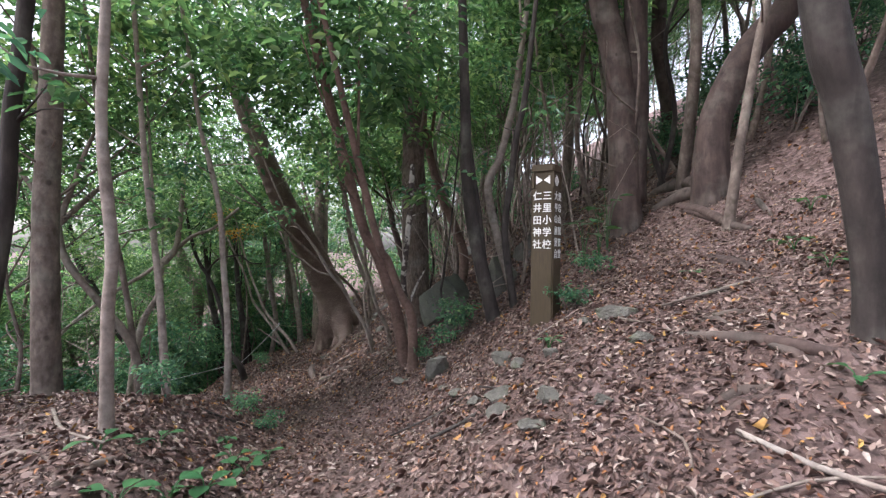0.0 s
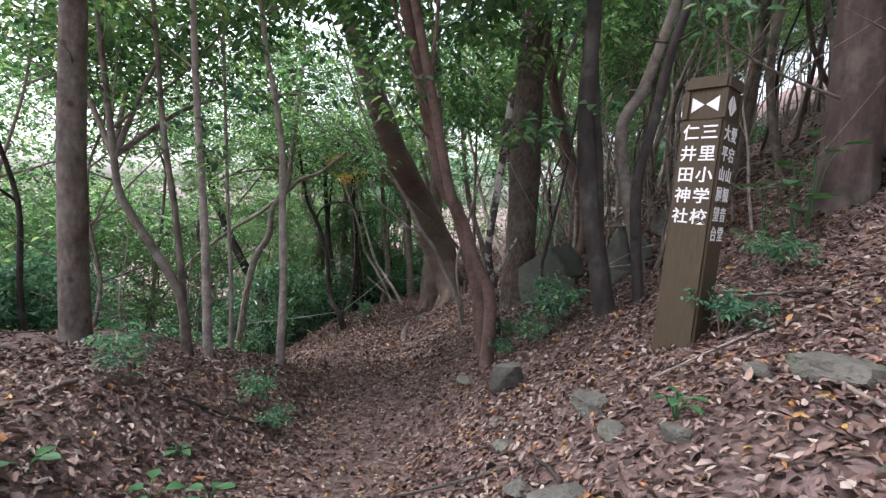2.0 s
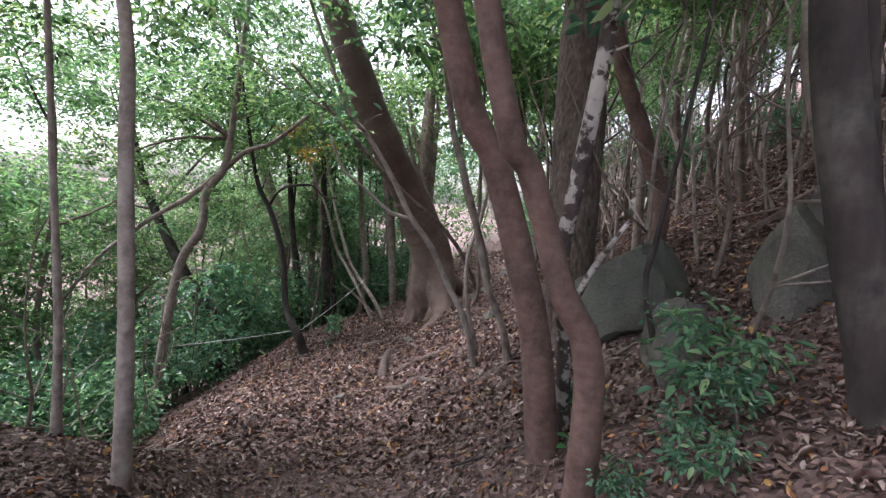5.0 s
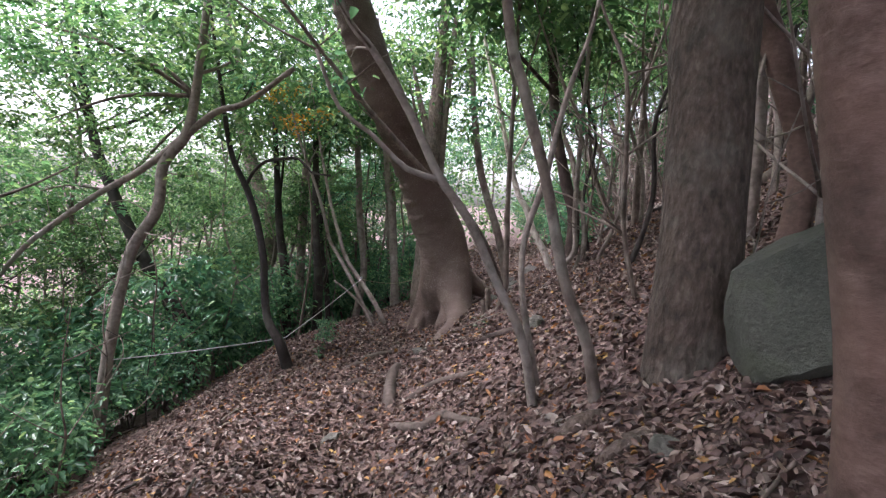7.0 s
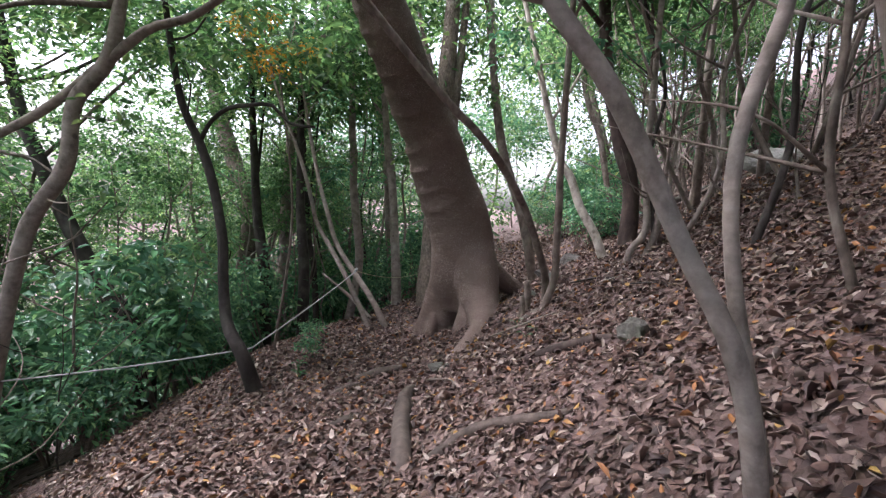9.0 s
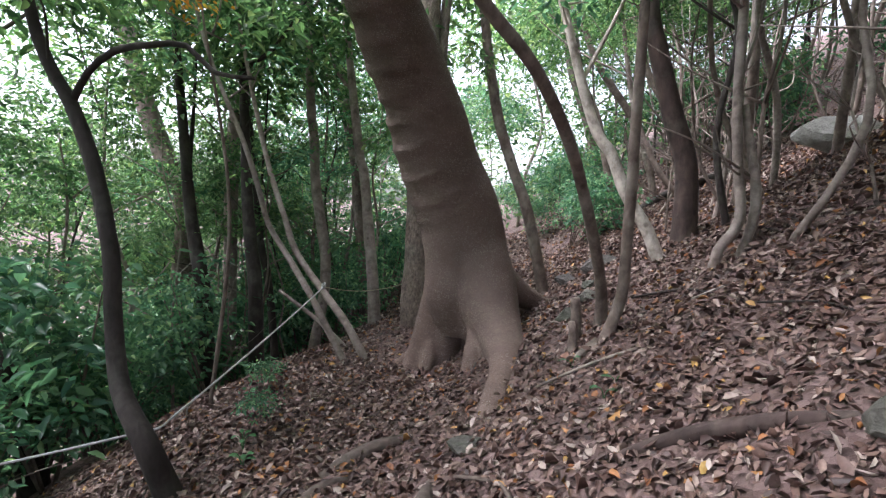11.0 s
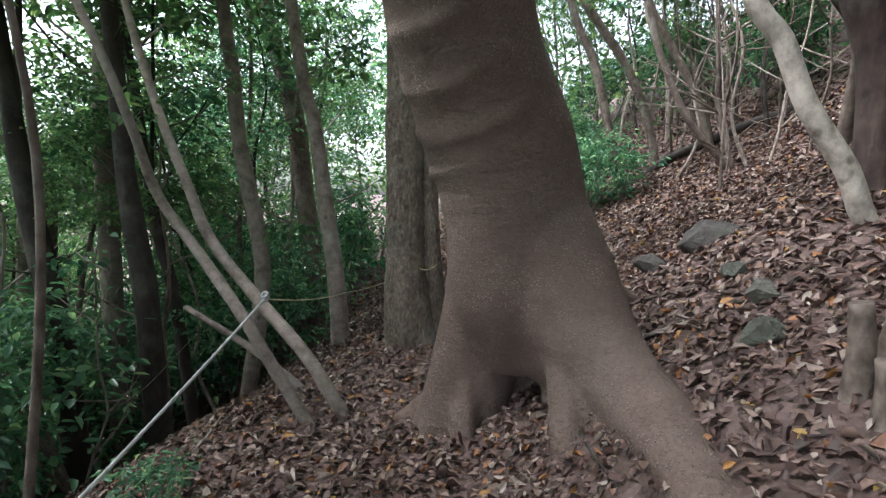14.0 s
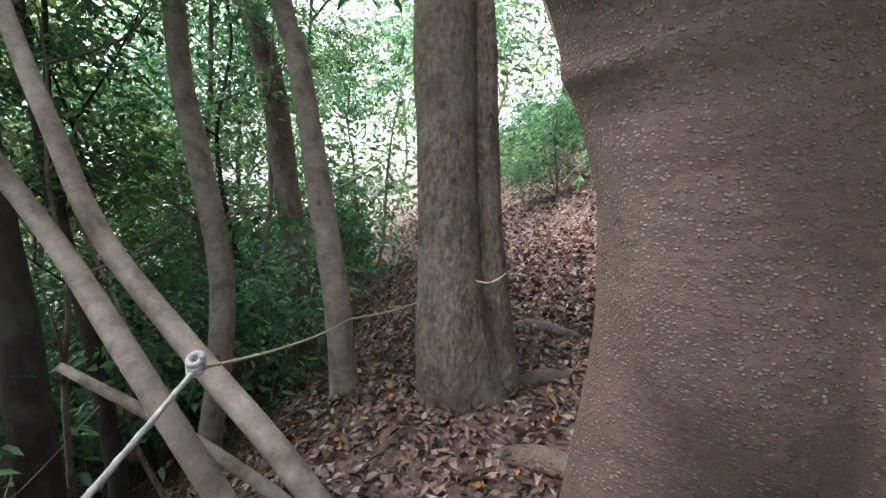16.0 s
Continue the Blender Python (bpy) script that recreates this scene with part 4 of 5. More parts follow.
# ---- thicket: saplings and shrubs on both slopes ----
def sapling(height, radius, kind, bend, seed, pool=None):
    """A thin crooked understorey tree, standing at the origin."""
    r = np.random.default_rng(seed)
    n, pool = 6, pool or CROWNS
    pts, x, y = [], 0.0, 0.0
    for k in range(n):
        t = k / (n - 1)
        pts.append((x, y, height * t - 0.15, radius * (1 - 0.72 * t)))
        x, y = x + r.normal(bend, 0.22) * height / 8, y + r.normal(0, 0.22) * height / 8
    root = thing("tree", (0, 0, 0), "thin crooked evergreen tree in the woodland understorey", "tree", "understorey trees")
    v, f = limb(pts, (0, 0, 0), 8, 0.25, 0.07)
    part("trunk", mesh_of("trunk", v, f, BARK[kind]), root)
    for k in range(3):
        a = np.array(pts[2 + k][:3])
        th, ln = r.uniform(0, 6.28), height * r.uniform(0.14, 0.26)
        e = a + np.array([math.cos(th) * ln, math.sin(th) * ln, ln * r.uniform(0.3, 1.0)])
        v, f = limb([(*a, radius * 0.45), (*((a + e) / 2 + np.array([0, 0, -0.08])), radius * 0.3), (*e, 0.006)], (0, 0, 0), 6, 0.25, 0.06)
        part("branch", mesh_of("branch", v, f, BARK[kind]), root)
        if k:
            ob = part("crown", pool[r.integers(len(pool))], root)
            ob.matrix_basis = Matrix.LocRotScale(Vector(e), Euler((0, 0, th)), Vector([r.uniform(0.5, 0.8)] * 3))
    ob = part("crown", pool[r.integers(len(pool))], root)
    ob.matrix_basis = Matrix.LocRotScale(Vector(pts[-1][:3]), Euler((0.1, 0.1, r.uniform(0, 6))), Vector([r.uniform(0.75, 1.1)] * 3))
    return root


def shrub(height, seed, mesh_pool, label, stems=4):
    r = np.random.default_rng(seed)
    root = thing("shrub", (0, 0, 0), label, "shrub", "understorey shrubs")
    for k in range(stems):
        th, ln = r.uniform(0, 6.28), height * r.uniform(0.2, 0.45)
        e = np.array([math.cos(th) * ln, math.sin(th) * ln, height * r.uniform(0.65, 1.0)])
        v, f = limb([(0, 0, -0.08, 0.012), (*(e * 0.5 + np.array([0.03, -0.03, 0.05])), 0.009), (*e, 0.003)], (0, 0, 0), 6, 0.2, 0.05)
        part("stem", mesh_of("stem", v, f, BARK["grey"]), root)
        ob = part("leaves", mesh_pool[r.integers(len(mesh_pool))], root)
        ob.matrix_basis = Matrix.LocRotScale(Vector(e * 0.8), Euler((0, 0, th)), Vector([height * r.uniform(0.4, 0.6)] * 3))
    return root


def stand(ob, x, y, turn, size):
    m = Matrix.LocRotScale(Vector((x, y, float(ground_z(x, y)) - 0.02)), Euler((0, 0, turn)), None)
    c = copy_thing(ob, m)
    c.scale = (size,) * 3
    return c


SAPLINGS = [sapling(h, r * 0.72, k, b, s) for h, r, k, b, s in ((5.5, 0.05, "grey", 0.1, 1), (7.0, 0.075, "pale", -0.1, 2), (4.6, 0.04, "grey", 0.25, 3), (6.2, 0.06, "dark", -0.2, 4), (8.0, 0.09, "grey", 0.05, 5), (5.0, 0.045, "pale", 0.3, 6))]
EVERGREENS = [sapling(h, r * 0.72, k, b, s, DARK_CROWNS) for h, r, k, b, s in ((5.2, 0.06, "grey", 0.1, 21), (6.2, 0.07, "dark", -0.1, 22), (4.4, 0.045, "pale", 0.15, 23))]
SHRUBS = [shrub(1.5, 11 + k, BUSHES, "glossy dark green evergreen shrub on the slope") for k in range(4)]
for k, ob in enumerate(SAPLINGS):
    ob.location = (-15 + 1.3 * k, 17 + k, float(ground_z(-15 + 1.3 * k, 17 + k)))
for k, ob in enumerate(EVERGREENS):
    ob.location = (-7.5 + 1.4 * k, 18 + 0.6 * k, float(ground_z(-7.5 + 1.4 * k, 18 + 0.6 * k)))
for k, ob in enumerate(SHRUBS):
    ob.location = (-9 - k, 14 + k, float(ground_z(-9 - k, 14 + k)))

pick = random.Random(5)


def scatter(pool, count, dr, yr, size, gap):
    """Stand copies on the slope at offsets dr from the trail's line, apart from one another."""
    done, tries = [], 0
    while len(done) < count and tries < count * 30:
        tries += 1
        y, d = pick.uniform(*yr), pick.uniform(*dr)
        x = float(np.interp(y, *TRAIL_X)) + d
        if all((x - a) ** 2 + (y - b) ** 2 > gap ** 2 for a, b in done):
            done.append((x, y))
            stand(pool[pick.randrange(len(pool))], x, y, pick.uniform(0, 6.28), pick.uniform(*size))


scatter(SAPLINGS, 13, (-10, -4.2), (2.5, 6.2), (0.7, 1.2), 0.8)
scatter(SAPLINGS, 20, (-12, -7), (6.2, 12), (0.8, 1.3), 0.8)
scatter(SAPLINGS, 7, (-7.2, -4.6), (8.5, 13.5), (0.6, 0.95), 1.1)
scatter(SAPLINGS, 16, (-9, -3.0), (14, 22), (0.7, 1.2), 0.8)
scatter(SAPLINGS, 14, (-20, -8), (2, 30), (0.9, 1.5), 1.1)
scatter(SAPLINGS, 60, (3.2, 10), (7.5, 24), (0.6, 1.1), 0.6)
scatter(SAPLINGS, 34, (6.5, 16), (3, 26), (0.8, 1.4), 1.0)
scatter(SAPLINGS, 9, (4.5, 8), (5.0, 9), (0.7, 1.1), 0.7)
scatter(SAPLINGS, 9, (-2.5, 5), (22, 32), (0.8, 1.3), 1.2)
# next three: unseen trees behind the start, added only to shade the ground there
scatter(SAPLINGS, 8, (-14, 14), (-14, -3), (0.9, 1.3), 2.0)
scatter(SAPLINGS, 3, (1.6, 6), (-4, -0.6), (0.9, 1.2), 1.0)
scatter(SAPLINGS, 3, (-5, -1.8), (-4, -0.4), (0.9, 1.2), 1.0)
scatter(SAPLINGS, 22, (2.9, 6), (6.5, 15), (0.6, 1.0), 0.6)
scatter(SAPLINGS, 12, (4, 9), (2.0, 10), (1.0, 1.3), 0.9)
scatter(EVERGREENS, 5, (-6.5, -2.4), (15.2, 19), (0.65, 0.9), 0.9)
scatter(EVERGREENS, 4, (4.4, 7.5), (3.2, 8), (0.5, 0.75), 0.9)
scatter(SHRUBS, 56, (-6.5, -2.5), (9.5, 20), (0.8, 1.6), 0.45)
scatter(SHRUBS, 16, (-7, -3.2), (6.5, 9.5), (0.5, 1.0), 0.5)
scatter(SAPLINGS, 26, (-7, -2.7), (11, 20), (0.42, 0.75), 0.4)
scatter(SHRUBS, 40, (-8, -4.3), (3.5, 8.5), (0.8, 1.5), 0.5)
scatter(SHRUBS, 34, (-14, -6), (3, 28), (1.2, 2.2), 0.9)
scatter(SHRUBS, 26, (0.5, 7), (17, 27), (0.8, 1.5), 0.7)
scatter(SAPLINGS, 34, (2.2, 11), (14, 24), (0.7, 1.1), 0.6)
scatter(SHRUBS, 10, (5, 9), (4, 9), (0.6, 1.0), 0.7)


def bare_sapling(height, radius, kind, seed):
    """A thin leafless stem with crooked side twigs, standing at the origin."""
    r = np.random.default_rng(seed)
    root_ = thing("dead_sapling", (0, 0, 0), "thin bare crooked stem with leafless twigs", "sapling", "bare saplings")
    pts, x, y = [], 0.0, 0.0
    lean = r.normal(0, 0.2, 2)
    for k in range(7):
        pts.append((x, y, height * k / 6 - 0.1, radius * (1 - 0.8 * k / 6)))
        x, y = x + (lean[0] + r.normal(0, 0.16)) * height / 7, y + (lean[1] + r.normal(0, 0.16)) * height / 7
    v, f = limb(pts, (0, 0, 0), 7, 0.15, 0.08)
    part("trunk", mesh_of("trunk", v, f, BARK[kind]), root_)
    for k in range(7):
        a = np.array(pts[1 + k % 5][:3])
        th, ln = r.uniform(0, 6.28), height * r.uniform(0.15, 0.4)
        b = a + np.array([math.cos(th), math.sin(th), r.uniform(0.2, 0.8)]) * ln * 0.5
        e = b + np.array([math.cos(th + r.normal(0, 0.7)), math.sin(th + r.normal(0, 0.7)), r.uniform(0.1, 1.2)]) * ln * 0.5
        v, f = limb([(*a, radius * 0.5), (*b, radius * 0.35), (*e, 0.002)], (0, 0, 0), 5, 0.12, 0.08)
        part("twig", mesh_of("twig", v, f, BARK[kind]), root_)
    return root_


BARE = [bare_sapling(h, r_, k, s_) for h, r_, k, s_ in ((3.2, 0.02, "grey", 71), (2.4, 0.014, "pale", 72), (4.2, 0.028, "grey", 73), (1.6, 0.01, "dark", 74), (3.6, 0.022, "pale", 75))]
for k, ob in enumerate(BARE):
    ob.location = (-0.3 + 0.5 * k, 14.5 + 0.8 * k, float(ground_z(-0.3 + 0.5 * k, 14.5 + 0.8 * k)))
scatter(BARE, 30, (2.6, 5.5), (8.6, 19), (0.7, 1.2), 0.3)
scatter(BARE, 14, (2.0, 4.0), (5.6, 8.6), (0.6, 1.1), 0.3)
scatter(BARE, 34, (-6.5, -2.5), (8.5, 18), (0.6, 1.2), 0.3)
scatter(BARE, 18, (-6, -2.6), (4.5, 8.5), (0.5, 1.0), 0.3)


def far_woods(name, count, dist, arc, heights, label, size):
    """Foliage of the woods farther off, as loose clumps of leaves with gaps."""
    c = int(count / 60)
    th, r = rng.uniform(*arc, c), rng.uniform(*dist, c)
    p = np.stack([r * np.sin(th) - 2, r * np.cos(th) + 6, np.zeros(c)], -1)
    p[:, 2] = ground_z(p[:, 0], p[:, 1]) + rng.uniform(*heights, c)
    keep = np.repeat(np.arange(c), 60)
    off = rng.normal(0, 1, (len(keep), 3)) * np.array([0.55, 0.55, 0.32]) * rng.uniform(0.6, 1.7, c)[keep][:, None]
    v, f = leaf_cloud(p[keep] + off, size, size * 0.5, off + rng.normal(0, 0.2, off.shape))
    tagged(new(name, fast_mesh(name, v, f, CROWN)), label, "woods", kind="stuff")


far_woods("far_woods", 27000, (12, 24), (radians(-95), radians(-8)), (0.2, 11.5), "sunlit green foliage of woods down the slope", 0.17)
far_woods("far_woods", 12000, (13, 24), (radians(-8), radians(95)), (1.2, 7), "shaded green foliage of woods up the hillside", 0.17)
far_woods("far_woods", 7000, (13, 22), (radians(-20), radians(12)), (0.4, 7), "green foliage of woods beyond the trail", 0.17)


# ---- signpost at the fork ----
def outline(bm, a, b, bevel=0.0):
    """A box from corner a to corner b."""
    g = bmesh.ops.create_cube(bm, size=1.0)
    size, mid = Vector(b) - Vector(a), (Vector(a) + Vector(b)) / 2
    for v in g["verts"]:
        v.co = Vector((v.co.x * size.x, v.co.y * size.y, v.co.z * size.z)) + mid
    if bevel:
        edges = list({e for v in g["verts"] for e in v.link_edges})
        bmesh.ops.bevel(bm, geom=edges, offset=bevel, segments=2, affect="EDGES")


def lettering(text, x, z, size, face, parent):
    """One painted character, centred at x, z on a face of the post."""
    cu = bpy.data.curves.new("character", "FONT")
    cu.body, cu.size, cu.align_x, cu.align_y, cu.extrude, cu.offset = text, size, "CENTER", "CENTER", 0.0012, 0.0012
    cu.resolution_u = 3
    ob = bpy.data.objects.new("character", cu)
    scene.collection.objects.link(ob)
    dep = bpy.context.evaluated_depsgraph_get()
    me = bpy.data.meshes.new_from_object(ob.evaluated_get(dep))
    bpy.data.objects.remove(ob)
    me.materials.clear()
    me.materials.append(WHITE_PAINT)
    p = part("character", me, parent, "white painted character")
    p.matrix_basis = face @ pose(x, 0, z, 90, 0, 0)


POST_W, POST_H = 0.1, 1.38
px, py = 0.88, 4.0
post = thing("signpost", (px, py, float(ground_z(px, py)) - 0.04), "brown stained square wooden signpost with white Japanese characters", "signpost")
post.rotation_euler = (radians(-1.0), radians(0.5), radians(-33))


def post_piece(name, a, b, bevel=0.0):
    bm = bmesh.new()
    outline(bm, a, b, bevel)
    part_bm(name, bm, POST_WOOD, post)


post_piece("shaft", (-POST_W, -POST_W, -0.25), (POST_W, POST_W, POST_H - 0.2), 0.012)
post_piece("cap", (-POST_W, -POST_W, POST_H - 0.07), (POST_W, POST_W, POST_H), 0.012)
post_piece("arrow_panel", (-POST_W + 0.012, -POST_W + 0.012, POST_H - 0.21), (POST_W - 0.012, POST_W - 0.012, POST_H - 0.06))
for sx in (-1, 1):
    for sy in (-1, 1):
        cx, cy = sx * (POST_W - 0.013), sy * (POST_W - 0.013)
        post_piece("corner_strip", (cx - 0.0125, cy - 0.0125, POST_H - 0.202), (cx + 0.0125, cy + 0.0125, POST_H - 0.068))
front = Matrix.Translation((0, -POST_W - 0.0015, 0))
side = Matrix.Rotation(radians(90), 4, "Z") @ Matrix.Translation((0, -POST_W - 0.0015, 0))
for face, wide in ((front, 0.046), (side, 0.046)):
    bm = bmesh.new()
    deep = Matrix.Translation((0, 0.0125, 0))
    for s in (-1, 1):
        tri = [(s * 0.004, POST_H - 0.135), (s * (wide + 0.016), POST_H - 0.098), (s * (wide + 0.016), POST_H - 0.172)] if face is front else [(s * 0.006, POST_H - 0.088), (s * 0.006, POST_H - 0.182), (s * (wide + 0.01), POST_H - 0.135)]
        fr = [bm.verts.new((a, -0.0015, b)) for a, b in tri]
        bk = [bm.verts.new((a, 0.001, b)) for a, b in tri]
        bm.faces.new(fr)
        bm.faces.new(bk[::-1])
        for k in range(3):
            bm.faces.new((fr[k], bk[k], bk[(k + 1) % 3], fr[(k + 1) % 3]))
    ob = part_bm("arrow_mark", bm, WHITE_PAINT, post, "white painted arrow mark")
    ob.matrix_basis = face @ deep
for face, rows in ((front, ("仁井田神社", "三里小学校")), (side, ("大平山展望台", "愛宕山観音堂"))):
    for col, word in enumerate(rows):
        step = 0.103 if face is front else 0.098
        for k, ch in enumerate(word):
            lettering(ch, (col - 0.5) * 0.086, POST_H - 0.275 - k * step, 0.08 if face is front else 0.077, face, post)


# ---- rocks ----
def rock(x, y, size, sink, material, label, seed, turn=0.0, tilt=0.0, name="rock", category="rock"):
    r = random.Random(seed)
    bm = bmesh.new()
    bmesh.ops.create_icosphere(bm, subdivisions=4, radius=1.0)
    cuts = [(Vector((r.gauss(0, 1), r.gauss(0, 1), r.gauss(0, 1))).normalized(), r.uniform(0.48, 0.8)) for k in range(15)]
    for v in bm.verts:
        for n_, lim in cuts:
            over = v.co.dot(n_) - lim
            if over > 0:
                v.co -= n_ * over * 0.97
        q = v.co * 1.7 + Vector((seed, 0, 0))
        v.co += v.co.normalized() * (noise.noise(q) * 0.07 + noise.noise(q * 3.1) * 0.04 + noise.noise(q * 8.0) * 0.018)
        v.co = Vector((v.co.x * size[0], v.co.y * size[1], v.co.z * size[2]))
    me = bpy.data.meshes.new(name)
    bm.to_mesh(me)
    bm.free()
    me.materials.append(material)
    me.polygons.foreach_set("use_smooth", [True] * len(me.polygons))
    me.set_sharp_from_angle(angle=radians(24))
    ob = new(name, me)
    ob.location = (x, y, float(ground_z(x, y)) + size[2] * (1 - 2 * sink))
    ob.rotation_euler = (radians(tilt), 0, radians(turn))
    return tagged(ob, label, category, "rocks")


rock(-0.06, 4.42, (0.16, 0.12, 0.2), 0.35, STONE, "grey mossy slab-like rock at the trail edge", 3, 20, 25)
rock(0.45, 3.45, (0.12, 0.1, 0.09), 0.4, STONE, "grey weathered stone among dry leaves", 5, 60)
rock(1.22, 3.2, (0.2, 0.14, 0.09), 0.45, STONE, "flat grey stone half sunk in leaf litter", 8, 15)
rock(0.18, 6.25, (0.26, 0.2, 0.36), 0.25, STONE, "upright grey-green rock at the foot of slender trees", 9, 35, -10)
for k, (x, y, s) in enumerate(((-0.42, 4.9, 0.09), (0.33, 2.77, 0.1), (0.3, 2.5, 0.09), (0.55, 2.4, 0.085), (0.7, 2.95, 0.06), (0.22, 2.95, 0.06), (1.02, 3.35, 0.08), (1.13, 2.65, 0.08), (0.52, 3.12, 0.07), (0.1, 3.35, 0.07), (0.02, 3.7, 0.06), (0.42, 2.15, 0.07), (0.75, 2.2, 0.06))):
    rock(x, y, (s * 1.25, s, s * 0.7), 0.4, STONE, "small grey stone in the trail bank", 20 + k, 37 * k)
rock(0.04, 6.97, (0.44, 0.4, 0.54), 0.36, GREEN_STONE, "large angular green-grey boulder beside the oak", 41, 25, 6, "boulder", "boulder")
rock(0.78, 6.5, (0.44, 0.36, 0.42), 0.34, STONE, "angular green-grey boulder on the bank", 44, 70, -8, "boulder", "boulder")
rock(0.16, 6.4, (0.22, 0.18, 0.3), 0.38, STONE, "pale angular rock standing beside the green boulder", 47, 50, 8)
rock(1.35, 7.3, (0.34, 0.28, 0.3), 0.35, STONE, "angular grey boulder on the bank", 46, 10, 12, "boulder", "boulder")
rock(1.1, 13.4, (0.48, 0.32, 0.3), 0.22, PALE_STONE, "pale grey-green angular boulder on the hillside", 51, -20, 10, "boulder", "boulder")
rock(1.08, 13.02, (0.26, 0.2, 0.12), 0.35, STONE, "grey stone beside the hillside boulder", 52, 30)
rock(-1.91, 11.29, (0.13, 0.1, 0.09), 0.35, GREEN_STONE, "small green-grey stone in dry leaves", 53, 10)
rock(-1.5, 12.5, (0.24, 0.15, 0.16), 0.35, DARK_STONE, "smooth dark grey stone on the bank", 54, -25)
rock(-1.8, 12.62, (0.15, 0.12, 0.11), 0.35, DARK_STONE, "smooth dark grey stone on the bank", 55, 40)
rock(-1.7, 11.9, (0.1, 0.08, 0.07), 0.35, GREEN_STONE, "small green-grey stone in dry leaves", 56, 80)
rock(-1.73, 11.58, (0.1, 0.09, 0.07), 0.35, STONE, "small grey stone in dry leaves", 57, 10)
rock(-1.24, 9.1, (0.12, 0.1, 0.1), 0.35, STONE, "grey stone beside a fallen log", 58, 10)
rock(-2.55, 10.02, (0.13, 0.08, 0.06), 0.4, STONE, "flat stone sunk in the trail", 59, 30)
rock(-2.62, 7.95, (0.11, 0.08, 0.06), 0.4, STONE, "flat stone sunk in the trail", 60, 70)
rock(-0.62, 6.75, (0.1, 0.08, 0.05), 0.4, STONE, "small stone in leaf litter by the oak", 61, 70)


# ---- roots, logs and sticks on the ground ----
def on_ground(name, pts, kind, label, category, lift=0.2, uneven=0.12):
    line = [(x, y, float(ground_z(x, y)) + r * lift, r) for x, y, r in pts]
    line = [(*line[0][:2], line[0][2] - 2.2 * line[0][3], line[0][3])] + line[1:-1] + [(*line[-1][:2], line[-1][2] - 2.2 * line[-1][3], line[-1][3] * 0.6)]
    v, f = limb(line, line[0][:3], 10, 0.06, uneven)
    ob = new(name, mesh_of(name, v, f, BARK[kind]))
    ob.location = line[0][:3]
    return tagged(ob, label, category, category + "s")


def root(*pts, kind="root"):
    on_ground("exposed_root", pts, kind, "knobbly bare root crossing the leaf-strewn trail", "root")


root((-3.22, 8.86, 0.034), (-2.99, 9.11, 0.041), (-2.86, 9.37, 0.034))
root((-2.37, 8.45, 0.05), (-2.45, 8.7, 0.065), (-2.6, 9.15, 0.07), (-2.7, 9.57, 0.06), (-2.69, 9.97, 0.04))
root((-2.4, 8.55, 0.035), (-2.1, 8.75, 0.042), (-1.86, 8.68, 0.04), (-1.65, 8.55, 0.034), (-1.45, 8.58, 0.027))
root((-2.35, 8.35, 0.043), (-2.13, 8.07, 0.045), (-1.91, 7.95, 0.042), (-1.78, 8.0, 0.045), (-1.6, 7.81, 0.036), (-1.3, 7.6, 0.024))
root((-3.4, 9.6, 0.037), (-3.27, 9.8, 0.04), (-3.1, 9.98, 0.03))
root((-3.45, 9.7, 0.044), (-3.24, 10.05, 0.046), (-3.04, 10.23, 0.041), (-2.82, 10.38, 0.032))
root((1.25, 2.8, 0.03), (1.41, 2.4, 0.038), (1.53, 2.22, 0.038), (1.62, 2.05, 0.04), (1.85, 2.0, 0.05), kind="darkred")
root((2.36, 4.25, 0.041), (2.21, 3.5, 0.038), (2.08, 2.9, 0.029), kind="darkred")
root((2.77, 6.2, 0.06), (2.79, 5.12, 0.056), (2.81, 4.38, 0.043), (2.95, 4.05, 0.03), kind="darkred")
root((2.75, 6.6, 0.06), (2.95, 6.1, 0.08), (3.05, 5.6, 0.095), (3.0, 5.2, 0.11), kind="darkred")
root((2.5, 5.9, 0.05), (2.75, 5.6, 0.07), (2.95, 5.35, 0.09), (3.05, 5.15, 0.1), kind="darkred")
root((1.02, 1.88, 0.02), (1.25, 1.95, 0.024), (1.5, 1.87, 0.018))
root((1.45, 2.8, 0.025), (1.64, 2.66, 0.029), (1.85, 2.7, 0.02))
root((-3.25, 14.4, 0.05), (-2.94, 14.14, 0.055), (-2.78, 13.85, 0.05), (-2.5, 13.95, 0.045))
root((-3.3, 13.25, 0.045), (-3.05, 13.31, 0.055), (-2.7, 13.25, 0.05))
root((-3.5, 12.75, 0.045), (-3.26, 12.65, 0.05), (-3.05, 12.4, 0.06), (-2.95, 12.1, 0.07), kind="big")
root((-3.78, 12.85, 0.02), (-3.72, 12.63, 0.022), (-3.66, 12.4, 0.018))
root((-3.6, 13.05, 0.03), (-3.85, 12.85, 0.025), (-3.95, 12.6, 0.02))
root((-1.12, 7.5, 0.03), (-1.02, 7.3, 0.025), (-0.92, 7.12, 0.018), kind="pale")
root((-1.12, 7.5, 0.03), (-1.2, 7.25, 0.025), (-1.25, 7.05, 0.018), kind="pale")
root((-0.55, 7.0, 0.07), (-0.72, 6.85, 0.05), (-0.95, 6.75, 0.03), kind="oak")
root((-0.65, 7.25, 0.07), (-0.9, 7.15, 0.05), (-1.05, 7.05, 0.03), kind="oak")
